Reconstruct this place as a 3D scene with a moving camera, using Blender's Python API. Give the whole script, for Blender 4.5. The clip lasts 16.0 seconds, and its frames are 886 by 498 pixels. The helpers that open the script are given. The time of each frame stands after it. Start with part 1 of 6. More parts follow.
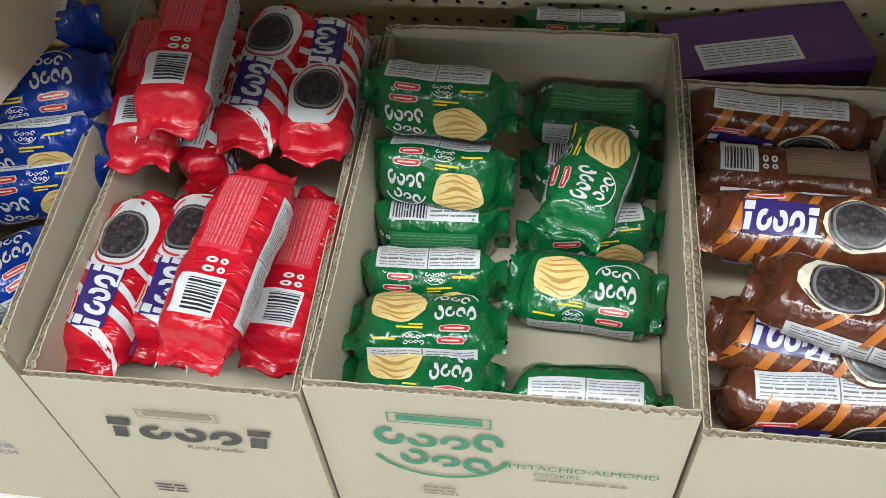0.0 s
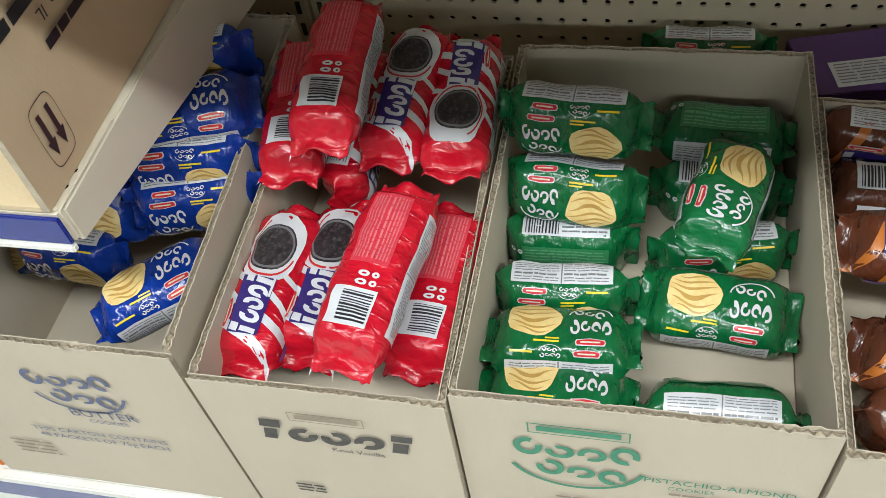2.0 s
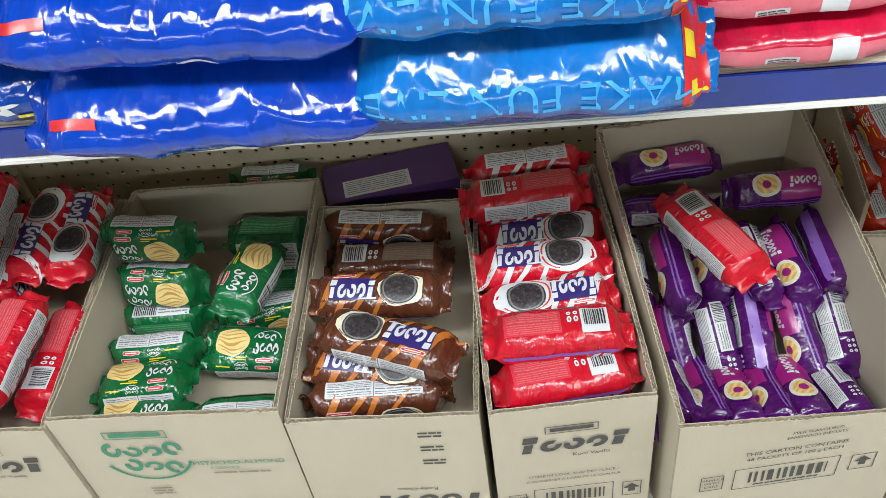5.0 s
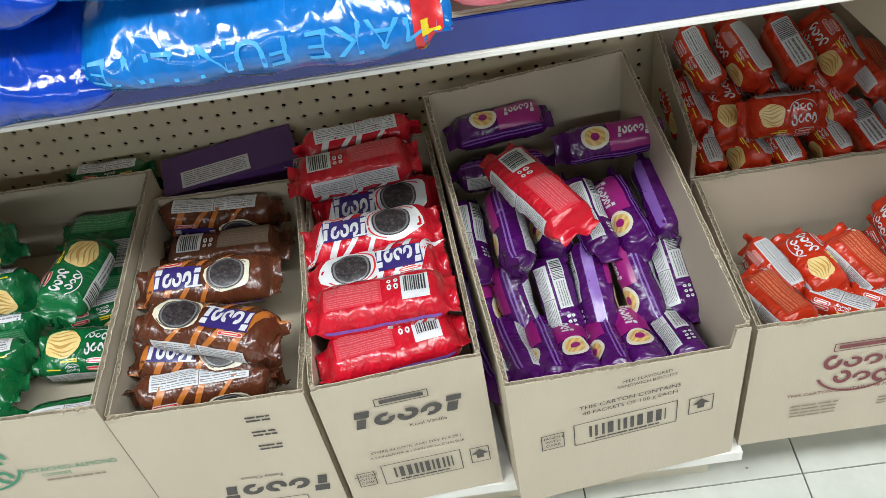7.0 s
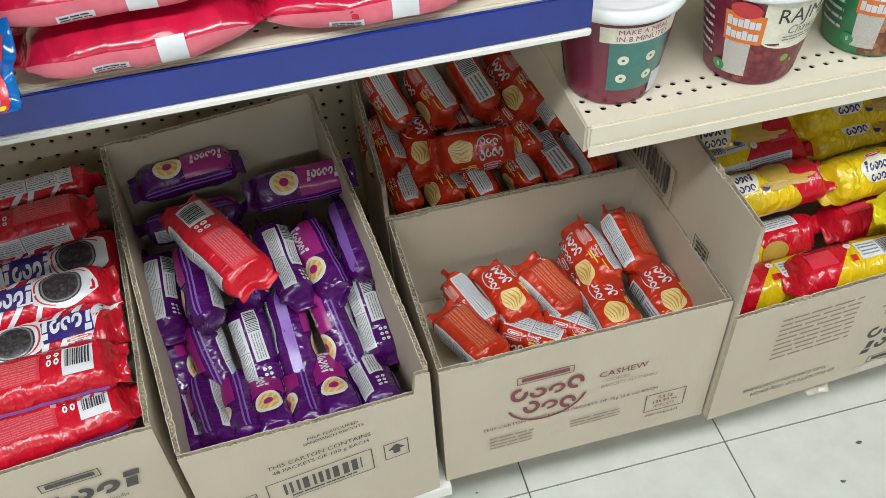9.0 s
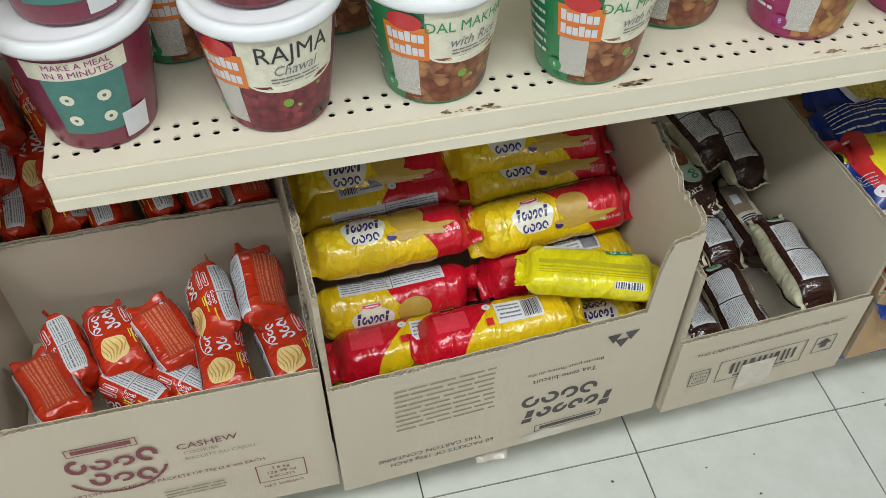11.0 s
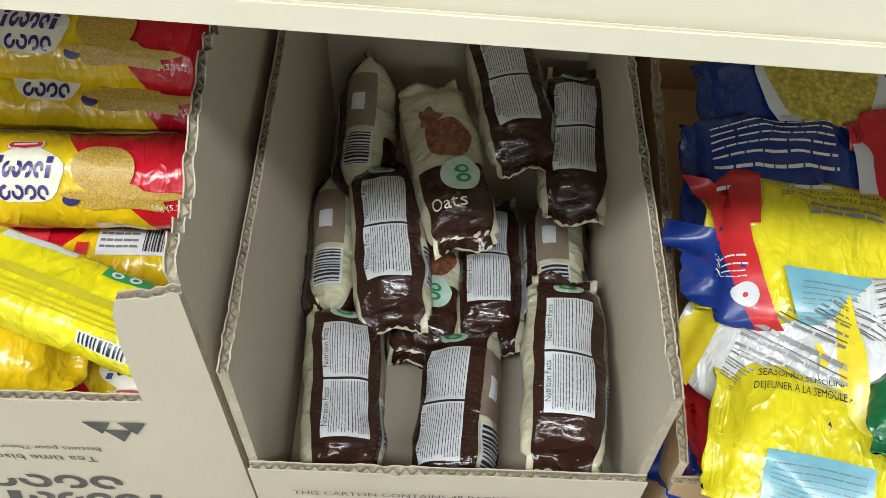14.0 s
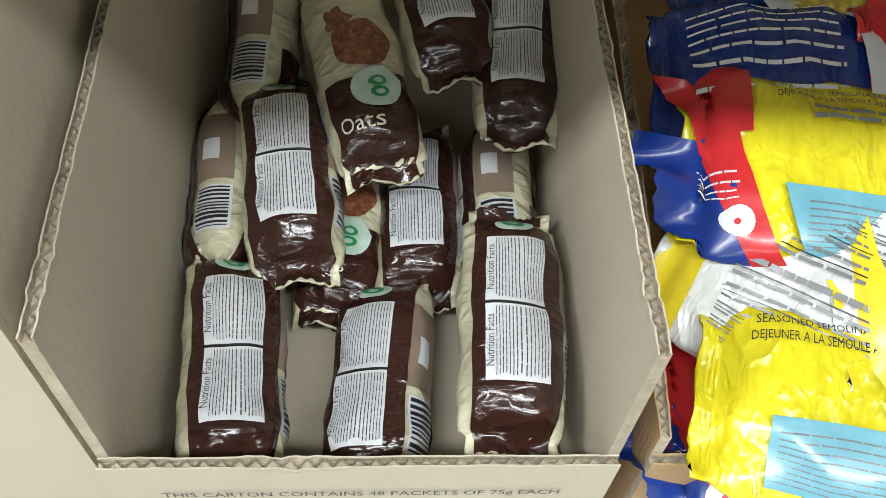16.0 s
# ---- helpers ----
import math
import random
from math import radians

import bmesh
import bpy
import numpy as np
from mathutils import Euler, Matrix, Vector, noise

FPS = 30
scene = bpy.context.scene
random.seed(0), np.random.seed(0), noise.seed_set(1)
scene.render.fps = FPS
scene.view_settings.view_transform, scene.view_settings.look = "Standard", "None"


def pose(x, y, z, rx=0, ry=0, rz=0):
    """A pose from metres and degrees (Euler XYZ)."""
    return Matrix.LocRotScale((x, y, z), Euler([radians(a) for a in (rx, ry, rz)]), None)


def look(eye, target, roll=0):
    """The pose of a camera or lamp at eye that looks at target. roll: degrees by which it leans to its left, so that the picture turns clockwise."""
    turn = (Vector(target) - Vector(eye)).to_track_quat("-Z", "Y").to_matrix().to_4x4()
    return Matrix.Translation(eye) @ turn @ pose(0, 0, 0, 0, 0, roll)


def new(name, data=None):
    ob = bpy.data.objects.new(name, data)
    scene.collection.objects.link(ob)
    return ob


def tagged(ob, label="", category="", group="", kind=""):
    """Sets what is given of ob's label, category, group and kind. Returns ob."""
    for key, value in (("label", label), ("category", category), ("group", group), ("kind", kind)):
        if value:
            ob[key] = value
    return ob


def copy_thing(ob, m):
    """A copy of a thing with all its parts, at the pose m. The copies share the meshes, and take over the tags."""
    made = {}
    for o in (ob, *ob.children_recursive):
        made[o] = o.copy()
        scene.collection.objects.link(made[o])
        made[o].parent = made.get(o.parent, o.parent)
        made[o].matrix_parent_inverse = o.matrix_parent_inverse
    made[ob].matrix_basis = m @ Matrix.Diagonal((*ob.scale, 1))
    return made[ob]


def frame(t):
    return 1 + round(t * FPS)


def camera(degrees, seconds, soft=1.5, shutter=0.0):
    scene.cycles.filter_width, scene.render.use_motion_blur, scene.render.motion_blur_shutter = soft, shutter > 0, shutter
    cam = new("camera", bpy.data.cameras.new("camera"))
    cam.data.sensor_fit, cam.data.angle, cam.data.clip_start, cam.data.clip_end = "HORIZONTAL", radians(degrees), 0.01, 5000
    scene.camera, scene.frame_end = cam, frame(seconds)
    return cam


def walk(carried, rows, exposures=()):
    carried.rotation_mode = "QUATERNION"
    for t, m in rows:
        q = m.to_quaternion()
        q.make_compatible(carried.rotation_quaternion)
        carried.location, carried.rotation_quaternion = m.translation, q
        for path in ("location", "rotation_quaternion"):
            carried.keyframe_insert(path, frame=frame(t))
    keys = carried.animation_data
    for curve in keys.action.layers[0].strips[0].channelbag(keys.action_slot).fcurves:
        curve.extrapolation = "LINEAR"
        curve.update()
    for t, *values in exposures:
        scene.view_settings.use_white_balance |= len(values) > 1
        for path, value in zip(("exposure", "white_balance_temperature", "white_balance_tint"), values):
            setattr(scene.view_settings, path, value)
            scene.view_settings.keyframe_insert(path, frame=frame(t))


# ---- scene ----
cam = camera(51.7, 16.0, soft=0.85)
PATH = [
    (0, (1.143, 0.544, 1.109), (0.921, 1.755, -0.467), -4.7),
    (0.5, (1.1, 0.523, 1.11), (0.823, 1.735, -0.456), -6.0),
    (1, (1.078, 0.515, 1.123), (0.731, 1.718, -0.436), -8.0),
    (1.5, (1.087, 0.529, 1.123), (0.696, 1.725, -0.432), -9.7),
    (2, (1.104, 0.528, 1.138), (0.693, 1.721, -0.414), -10.7),
    (2.5, (1.132, 0.509, 1.157), (0.707, 1.708, -0.386), -11.6),
    (3, (1.185, 0.445, 1.311), (0.762, 1.674, -0.209), -11.1),
    (3.5, (1.22, 0.387, 1.394), (0.834, 1.67, -0.091), -10.1),
    (4, (1.375, 0.347, 1.403), (1.055, 1.7, -0.035), -9.3),
    (4.5, (1.483, 0.287, 1.411), (1.282, 1.678, -0.011), -7.2),
    (5, (1.561, 0.247, 1.396), (1.38, 1.648, -0.019), -8.6),
    (5.2, (1.587, 0.233, 1.394), (1.429, 1.634, -0.024), -8.5),
    (7.5, (1.760, 0.242, 1.322), (1.667, 1.633, -0.112), -11.3),
    (8, (1.805, 0.262, 1.320), (1.796, 1.643, -0.134), -7.6),
    (8.5, (1.857, 0.271, 1.331), (1.99, 1.637, -0.123), -5.0),
    (9, (1.905, 0.271, 1.339), (2.185, 1.611, -0.119), -3.6),
    (9.5, (2.002, 0.312, 1.3), (2.395, 1.587, -0.19), -2.4),
    (9.7, (2.067, 0.337, 1.296), (2.483, 1.59, -0.207), -1.9),
    (11.8, (2.536, 0.327, 1.239), (2.762, 1.632, -0.259), 1.6),
    (12, (2.576, 0.351, 1.231), (2.805, 1.655, -0.268), 2.3),
    (12.5, (2.687, 0.408, 1.233), (2.887, 1.705, -0.276), 2.4),
    (13, (2.801, 0.475, 1.192), (2.873, 1.767, -0.333), 1.0),
    (13.5, (2.914, 0.525, 1.115), (2.850, 1.765, -0.454), 0.9),
    (14, (2.942, 0.651, 0.952), (2.870, 1.841, -0.653), 1.9),
    (14.5, (2.898, 0.710, 0.891), (2.863, 1.890, -0.723), 3.1),
    (15, (2.904, 0.736, 0.841), (2.904, 1.896, -0.788), 3.7),
    (15.5, (2.903, 0.732, 0.820), (2.959, 1.867, -0.825), 5.7),
    (16, (2.960, 0.717, 0.823), (3.004, 1.863, -0.816), 4.9),
]
EXPOSURES = [(0, 0.0), (2.5, 0.0), (3.3, -0.05), (4, -0.2), (5, -0.05), (8.5, -0.1), (9.5, -0.42), (12, -0.45), (13, -0.42), (13.6, -0.3), (14.1, 0.15), (14.7, 0.42), (15.2, 0.42), (16, 0.32)]
walk(cam, [(t, look(eye, target, roll)) for t, eye, target, roll in PATH], EXPOSURES)

# world, lamps and exposure
world = bpy.data.worlds.new("world")
scene.world = world
world.use_nodes = True
world.node_tree.nodes["Background"].inputs[0].default_value = (0.9, 0.95, 1.0, 1)
world.node_tree.nodes["Background"].inputs[1].default_value = 0.0
LAMP_WATTS = 38.5
GREEN_PACKS = [
    ('green', 1.041, 1.143, 0.545, -4, 0, 88),
    ('green', 1.041, 1.120, 0.475, -6, 0, 70),
    ('green', 1.037, 1.099, 0.420, 1, 0, -90),
    ('green', 1.040, 1.028, 0.430, 3, 0, 90),
    ('green', 1.045, 0.965, 0.445, -177, 0, 14),
    ('green', 1.046, 0.921, 0.430, 179, 0, 6),
    ('green', 1.181, 1.221, 0.460, -3, 0, 180),
    ('green', 1.183, 1.177, 0.420, -2, 0, -90),
    ('green', 1.179, 1.097, 0.502, 75, 2, 10),
    ('green', 1.185, 1.098, 0.420, 9, 0, 90),
    ('green', 1.180, 1.021, 0.435, 175, 0, -15),
    ('green', 1.182, 0.924, 0.425, -0, 0, 120),
]
TREAT_PACKS = [
    ('red', 0.781, 0.972, 0.482, 86, 6, 0),
    ('red', 0.832, 0.991, 0.473, 87, 6, 0),
    ('red', 0.899, 0.948, 0.550, 82, 7, 180),
    ('red', 0.939, 0.978, 0.492, 85, 5, 180),
    ('red', 0.831, 1.125, 0.610, 92, 7, 180),
    ('red', 0.779, 1.134, 0.552, 97, 5, 180),
    ('red', 0.879, 1.165, 0.548, 87, 5, 0),
    ('red', 0.935, 1.156, 0.545, -88, -3, 0),
    ('red', 0.830, 1.150, 0.515, 84, 15, 90),
]
BLUE_PACKS = [
    ('blue', 0.679, 1.106, 0.570, -162, 0, -20),
    ('blue', 0.677, 1.078, 0.530, 9, 0, 90),
    ('blue', 0.683, 1.058, 0.500, 14, 0, 90),
    ('blue', 0.673, 0.961, 0.480, -149, -11, 0),
    ('blue', 0.533, 1.023, 0.440, -4, -0, 90),
    ('blue', 0.549, 1.057, 0.470, 6, 0, 60),
    ('blue', 0.549, 1.101, 0.500, 10, 0, 90),
    ('blue', 0.657, 1.170, 0.580, 9, 0, 90),
    ('blue', 0.559, 1.110, 0.540, -159, 0, 0),
    ('blue', 0.398, 1.047, 0.400, 15, 0, 60),
]
BROWN_PACKS = [
    ('brown', 1.354, 1.210, 0.470, -5, 0, 104),
    ('brown', 1.362, 1.155, 0.455, -3, -0, 180),
    ('brown', 1.364, 1.053, 0.500, -2, -0, 20),
    ('brown', 1.387, 0.944, 0.535, 161, 0, 0),
    ('brown', 1.367, 0.944, 0.485, -10, -0, 20),
    ('brown', 1.366, 0.913, 0.465, -0, 0, 104),
]
RED_PACKS = [
    ('red', 1.567, 1.256, 0.530, 6, -0, 108),
    ('red', 1.563, 1.183, 0.545, 5, 0, 180),
    ('red', 1.562, 1.202, 0.480, -1, 0, 90),
    ('red', 1.587, 1.161, 0.490, 6, 0, 30),
    ('red', 1.581, 1.078, 0.515, 5, 0, 10),
    ('red', 1.585, 1.018, 0.510, -172, 0, -10),
    ('red', 1.593, 0.948, 0.530, -177, 0, 180),
    ('red', 1.599, 0.909, 0.495, -170, 0, 180),
]
PURPLE_PACKS = [
    ('purple', 1.765, 1.247, 0.530, -172, 0, -10),
    ('purple', 1.910, 1.198, 0.515, -178, 0, -30),
    ('purple', 1.761, 1.208, 0.480, -178, 0, 60),
    ('red', 1.797, 1.081, 0.548, -61, -4, 180),
    ('purple', 1.704, 1.121, 0.438, -87, -6, 150),
    ('purple', 1.758, 1.095, 0.473, -84, -10, 90),
    ('purple', 1.812, 1.137, 0.440, -86, -9, 60),
    ('purple', 1.867, 1.116, 0.455, -81, -8, 150),
    ('purple', 1.914, 1.113, 0.450, -78, -8, 40),
    ('purple', 1.964, 1.127, 0.460, -83, -8, -60),
]
PURPLE_PACKS_FRONT = [
    ('purple', 1.702, 1.052, 0.390, -77, -30, -70),
    ('purple', 1.755, 1.031, 0.390, -75, -39, 90),
    ('purple', 1.810, 1.030, 0.395, -82, -25, 180),
    ('purple', 1.858, 1.036, 0.405, -84, -29, -90),
    ('purple', 1.917, 1.033, 0.405, -78, -28, 75),
    ('purple', 1.964, 1.043, 0.405, -84, -22, 180),
    ('purple', 1.706, 0.957, 0.375, -79, 16, 90),
    ('purple', 1.742, 0.956, 0.385, -80, 15, 90),
    ('purple', 1.779, 0.951, 0.385, -83, 16, 60),
    ('purple', 1.815, 0.950, 0.385, -83, 18, 0),
    ('purple', 1.859, 0.947, 0.385, -86, 19, 60),
    ('purple', 1.896, 0.951, 0.385, -84, 17, 0),
    ('purple', 1.946, 0.954, 0.385, -82, 16, 180),
]
ORANGE_PACKS_BACK = [
    ('orange', 2.053, 1.285, 0.560, -70, -31, 110),
    ('orange', 2.112, 1.280, 0.560, -69, -28, 90),
    ('orange', 2.173, 1.278, 0.560, -72, -28, -80),
    ('orange', 2.236, 1.277, 0.550, -70, -27, 60),
    ('orange', 2.280, 1.247, 0.530, -79, -13, 160),
    ('orange', 2.033, 1.266, 0.490, -84, -14, 60),
    ('orange', 2.087, 1.260, 0.485, -85, -24, 0),
    ('orange', 2.164, 1.274, 0.475, -72, -26, 75),
    ('orange', 2.224, 1.253, 0.485, -64, -31, 60),
    ('orange', 2.152, 1.215, 0.500, 178, -0, -60),
    ('orange', 2.050, 1.222, 0.450, -87, -15, 90),
    ('orange', 2.102, 1.221, 0.450, -73, -17, 60),
    ('orange', 2.157, 1.211, 0.450, -78, -20, 110),
]
ORANGE_PACKS_EDGE = [
    ('orange', 2.218, 1.216, 0.450, -75, -20, 90),
    ('orange', 2.273, 1.211, 0.450, -76, -17, -80),
    ('orange', 2.328, 1.213, 0.450, -80, -16, 160),
]
ORANGE_PACKS = [
    ('orange', 2.098, 1.038, 0.377, -69, -8, 90),
    ('orange', 2.151, 1.044, 0.375, -72, -6, 0),
    ('orange', 2.214, 1.034, 0.380, -64, -11, 180),
    ('orange', 2.261, 1.056, 0.355, -87, -7, 90),
    ('orange', 2.273, 1.048, 0.410, -80, -11, 60),
    ('orange', 2.330, 1.053, 0.420, -86, -10, 150),
    ('orange', 2.276, 0.978, 0.383, -84, -4, 0),
    ('orange', 2.351, 0.977, 0.385, -75, -9, 0),
    ('orange', 2.083, 0.983, 0.387, -64, -3, 180),
    ('orange', 2.169, 0.981, 0.350, -38, 0, 90),
    ('orange', 2.232, 0.977, 0.350, -41, 0, 90),
]
MARIE_PACKS = [
    ('marie', 2.480, 1.107, 0.520, -1, 0, 30),
    ('marie', 2.487, 1.085, 0.505, 3, 0, 180),
    ('marie', 2.486, 1.026, 0.495, 3, 0, 10),
    ('marie', 2.482, 1.001, 0.415, 2, 0, 80),
    ('marie', 2.496, 0.944, 0.400, -179, 0, 180),
    ('marie', 2.591, 0.927, 0.425, -178, 0, 180),
    ('marie', 2.484, 0.928, 0.360, 1, 0, 0),
    ('marie', 2.671, 1.109, 0.530, 0, 0, 30),
    ('marie', 2.680, 1.090, 0.500, 2, 0, 20),
    ('marie', 2.680, 1.030, 0.485, 5, 0, 40),
    ('marie', 2.688, 1.010, 0.420, -176, 0, 180),
    ('marie', 2.690, 0.943, 0.370, -180, 0, 0),
]
YELLOW_PACK = [
    ('yellow', 2.698, 0.937, 0.482, -15, -5, 0),
]
OATS_PACKS = [
    ('oats', 2.838, 1.212, 0.353, -87, -9, -90),
    ('oats', 2.911, 1.162, 0.380, -73, -9, 0),
    ('oats', 2.960, 1.233, 0.395, -76, -4, 180),
    ('oats', 3.019, 1.201, 0.375, -90, -4, 180),
    ('oats', 2.871, 1.096, 0.355, -80, -4, 180),
    ('oats', 2.955, 1.114, 0.300, -86, 0, 180),
    ('oats', 2.851, 0.968, 0.330, -82, 0, 166),
    ('oats', 2.939, 0.972, 0.302, -91, -2, 202),
    ('oats', 3.014, 0.990, 0.357, -90, -2, 172),
    ('oats', 2.825, 1.103, 0.320, -83, 0, -90),
    ('oats', 3.012, 1.112, 0.310, -88, 0, -90),
    ('oats', 2.904, 1.097, 0.297, -91, 2, 0),
]
SEMOLINA = [
    ("pouch_red", 3.300, 1.120, 0.455, 20, 0, 8, "front", "red and white semolina pouch with large lettering"),
    ("pouch_yellow", 3.190, 1.050, 0.436, 15, 3, -4, "back", "red, yellow and blue semolina pouch lying on its face"),
    ("pouch_blue", 3.251, 1.077, 0.403, 25, 0, 12, "blue", "navy blue semolina pouch with a plate print"),
    ("pouch_white", 3.262, 0.985, 0.425, 16, 0, 6, "white", "white-backed semolina pouch with printed table"),
    ("pouch_white", 3.178, 0.985, 0.412, 25, 0, -28, "white", "white-backed semolina pouch with printed table, crumpled"),
    ("pouch_yellow", 3.195, 0.925, 0.398, 14, 0, -8, "lemon", "lemon yellow semolina pouch at the front"),
    ("pouch_green", 3.272, 0.971, 0.413, 25, 0, 65, "blue", "dark green semolina pouch with a bowl print"),
    ("pouch_blue", 3.180, 1.112, 0.440, 18, 0, 3, "navy", "navy blue semolina pouch showing its printed back"),
    ("pouch_blue", 3.195, 1.180, 0.450, 12, 0, 4, "blue", "navy blue semolina pouch with a plate print"),
    ("pouch_red", 3.185, 0.941, 0.348, 10, 0, 5, "back", "red semolina pouch under the others"),
]

# materials
def material(name, c1, c2=None, scale=30.0, rough=0.5, bump=0.0, bump_scale=200.0, coat=0.0, metal=0.0, detail=4.0, spec=0.5, stretch=(1, 1, 1)):
    m = bpy.data.materials.new(name)
    m.use_nodes = True
    nt = m.node_tree
    b = nt.nodes["Principled BSDF"]
    b.inputs["Roughness"].default_value = rough
    b.inputs["Metallic"].default_value = metal
    b.inputs["Coat Weight"].default_value = coat
    b.inputs["Coat Roughness"].default_value = 0.08
    b.inputs["Specular IOR Level"].default_value = spec
    c2 = c2 or tuple(v * 0.82 for v in c1)
    tc = nt.nodes.new("ShaderNodeTexCoord")
    mp = nt.nodes.new("ShaderNodeMapping")
    mp.inputs["Scale"].default_value = stretch
    nt.links.new(tc.outputs["Object"], mp.inputs[0])
    n1 = nt.nodes.new("ShaderNodeTexNoise")
    n1.inputs["Scale"].default_value = scale
    n1.inputs["Detail"].default_value = detail
    n1.inputs["Roughness"].default_value = 0.65
    nt.links.new(mp.outputs[0], n1.inputs[0])
    ramp = nt.nodes.new("ShaderNodeValToRGB")
    ramp.color_ramp.elements[0].position, ramp.color_ramp.elements[1].position = 0.3, 0.68
    ramp.color_ramp.elements[0].color, ramp.color_ramp.elements[1].color = (*c2, 1), (*c1, 1)
    nt.links.new(n1.outputs[0], ramp.inputs[0])
    nt.links.new(ramp.outputs[0], b.inputs["Base Color"])
    if bump:
        n2 = nt.nodes.new("ShaderNodeTexNoise")
        n2.inputs["Scale"].default_value = bump_scale
        n2.inputs["Detail"].default_value = 3.0
        nt.links.new(mp.outputs[0], n2.inputs[0])
        bp = nt.nodes.new("ShaderNodeBump")
        bp.inputs["Strength"].default_value = bump
        bp.inputs["Distance"].default_value = 0.004
        nt.links.new(n2.outputs[0], bp.inputs["Height"])
        nt.links.new(bp.outputs[0], b.inputs["Normal"])
    return m


def film(name, c, rough=0.22, bump=0.45):
    """Printed plastic film: glossy, with soft dents and sharp creases."""
    m = material(name, c, tuple(v * 0.72 for v in c), 22, rough, 0, 55, 0.35, stretch=(2.2, 0.7, 0.7))
    nt = m.node_tree
    tc = nt.nodes.new("ShaderNodeTexCoord")
    mp = nt.nodes.new("ShaderNodeMapping")
    mp.inputs["Scale"].default_value = (1.6, 0.8, 0.8)
    nt.links.new(tc.outputs["Object"], mp.inputs[0])
    heights = []
    for scale, weight in ((30.0, 1.0), (75.0, 0.35)):
        n = nt.nodes.new("ShaderNodeTexNoise")
        n.inputs["Scale"].default_value = scale * (0.45 if bump < 0.2 else 1.0)
        n.inputs["Detail"].default_value = 1.0
        n.inputs["Distortion"].default_value = 0.6
        nt.links.new(mp.outputs[0], n.inputs[0])
        s = nt.nodes.new("ShaderNodeMath")
        s.operation = "SUBTRACT"
        s.inputs[1].default_value = 0.5
        nt.links.new(n.outputs[0], s.inputs[0])
        a = nt.nodes.new("ShaderNodeMath")
        a.operation = "ABSOLUTE"
        nt.links.new(s.outputs[0], a.inputs[0])
        w = nt.nodes.new("ShaderNodeMath")
        w.operation = "MULTIPLY"
        w.inputs[1].default_value = weight
        nt.links.new(a.outputs[0], w.inputs[0])
        heights.append(w)
    add = nt.nodes.new("ShaderNodeMath")
    nt.links.new(heights[0].outputs[0], add.inputs[0])
    nt.links.new(heights[1].outputs[0], add.inputs[1])
    bp = nt.nodes.new("ShaderNodeBump")
    bp.invert = True
    bp.inputs["Strength"].default_value = 0.75 if bump >= 0.2 else 0.5
    bp.inputs["Distance"].default_value = 0.010 if bump >= 0.2 else 0.018
    nt.links.new(add.outputs[0], bp.inputs["Height"])
    nt.links.new(bp.outputs[0], nt.nodes["Principled BSDF"].inputs["Normal"])
    return m


def ink(name, c, c2=None, scale=120.0, rough=0.3):
    return material(name, c, c2, scale, rough, 0.15, 60, 0.2)


def split_film(name, c_left, c_right, at, slope=0.0, rough=0.22):
    """Film printed in two colours, parted along its length."""
    m = film(name, c_left, rough)
    nt = m.node_tree
    b = nt.nodes["Principled BSDF"]
    old = b.inputs["Base Color"].links[0].from_socket
    tc = nt.nodes.new("ShaderNodeTexCoord")
    sep = nt.nodes.new("ShaderNodeSeparateXYZ")
    nt.links.new(tc.outputs["Object"], sep.inputs[0])
    mul = nt.nodes.new("ShaderNodeMath")
    mul.operation = "MULTIPLY_ADD"
    mul.inputs[1].default_value = slope
    nt.links.new(sep.outputs[1], mul.inputs[0])
    nt.links.new(sep.outputs[0], mul.inputs[2])
    gt = nt.nodes.new("ShaderNodeMath")
    gt.operation = "GREATER_THAN"
    gt.inputs[1].default_value = at
    nt.links.new(mul.outputs[0], gt.inputs[0])
    mix = nt.nodes.new("ShaderNodeMixRGB")
    mix.inputs[2].default_value = (*c_right, 1)
    nt.links.new(gt.outputs[0], mix.inputs[0])
    nt.links.new(old, mix.inputs[1])
    nt.links.new(mix.outputs[0], b.inputs["Base Color"])
    return m


def banded(name, c1, c2, scale, distort, rough=0.4, kind="BANDS"):
    m = bpy.data.materials.new(name)
    m.use_nodes = True
    nt = m.node_tree
    b = nt.nodes["Principled BSDF"]
    b.inputs["Roughness"].default_value = rough
    tc = nt.nodes.new("ShaderNodeTexCoord")
    w = nt.nodes.new("ShaderNodeTexWave")
    w.wave_type = kind
    w.bands_direction = "DIAGONAL"
    w.inputs["Scale"].default_value = scale
    w.inputs["Distortion"].default_value = distort
    w.inputs["Detail"].default_value = 2.0
    nt.links.new(tc.outputs["Object"], w.inputs[0])
    ramp = nt.nodes.new("ShaderNodeValToRGB")
    ramp.color_ramp.elements[0].color, ramp.color_ramp.elements[1].color = (*c1, 1), (*c2, 1)
    nt.links.new(w.outputs[1], ramp.inputs[0])
    nt.links.new(ramp.outputs[0], b.inputs["Base Color"])
    return m


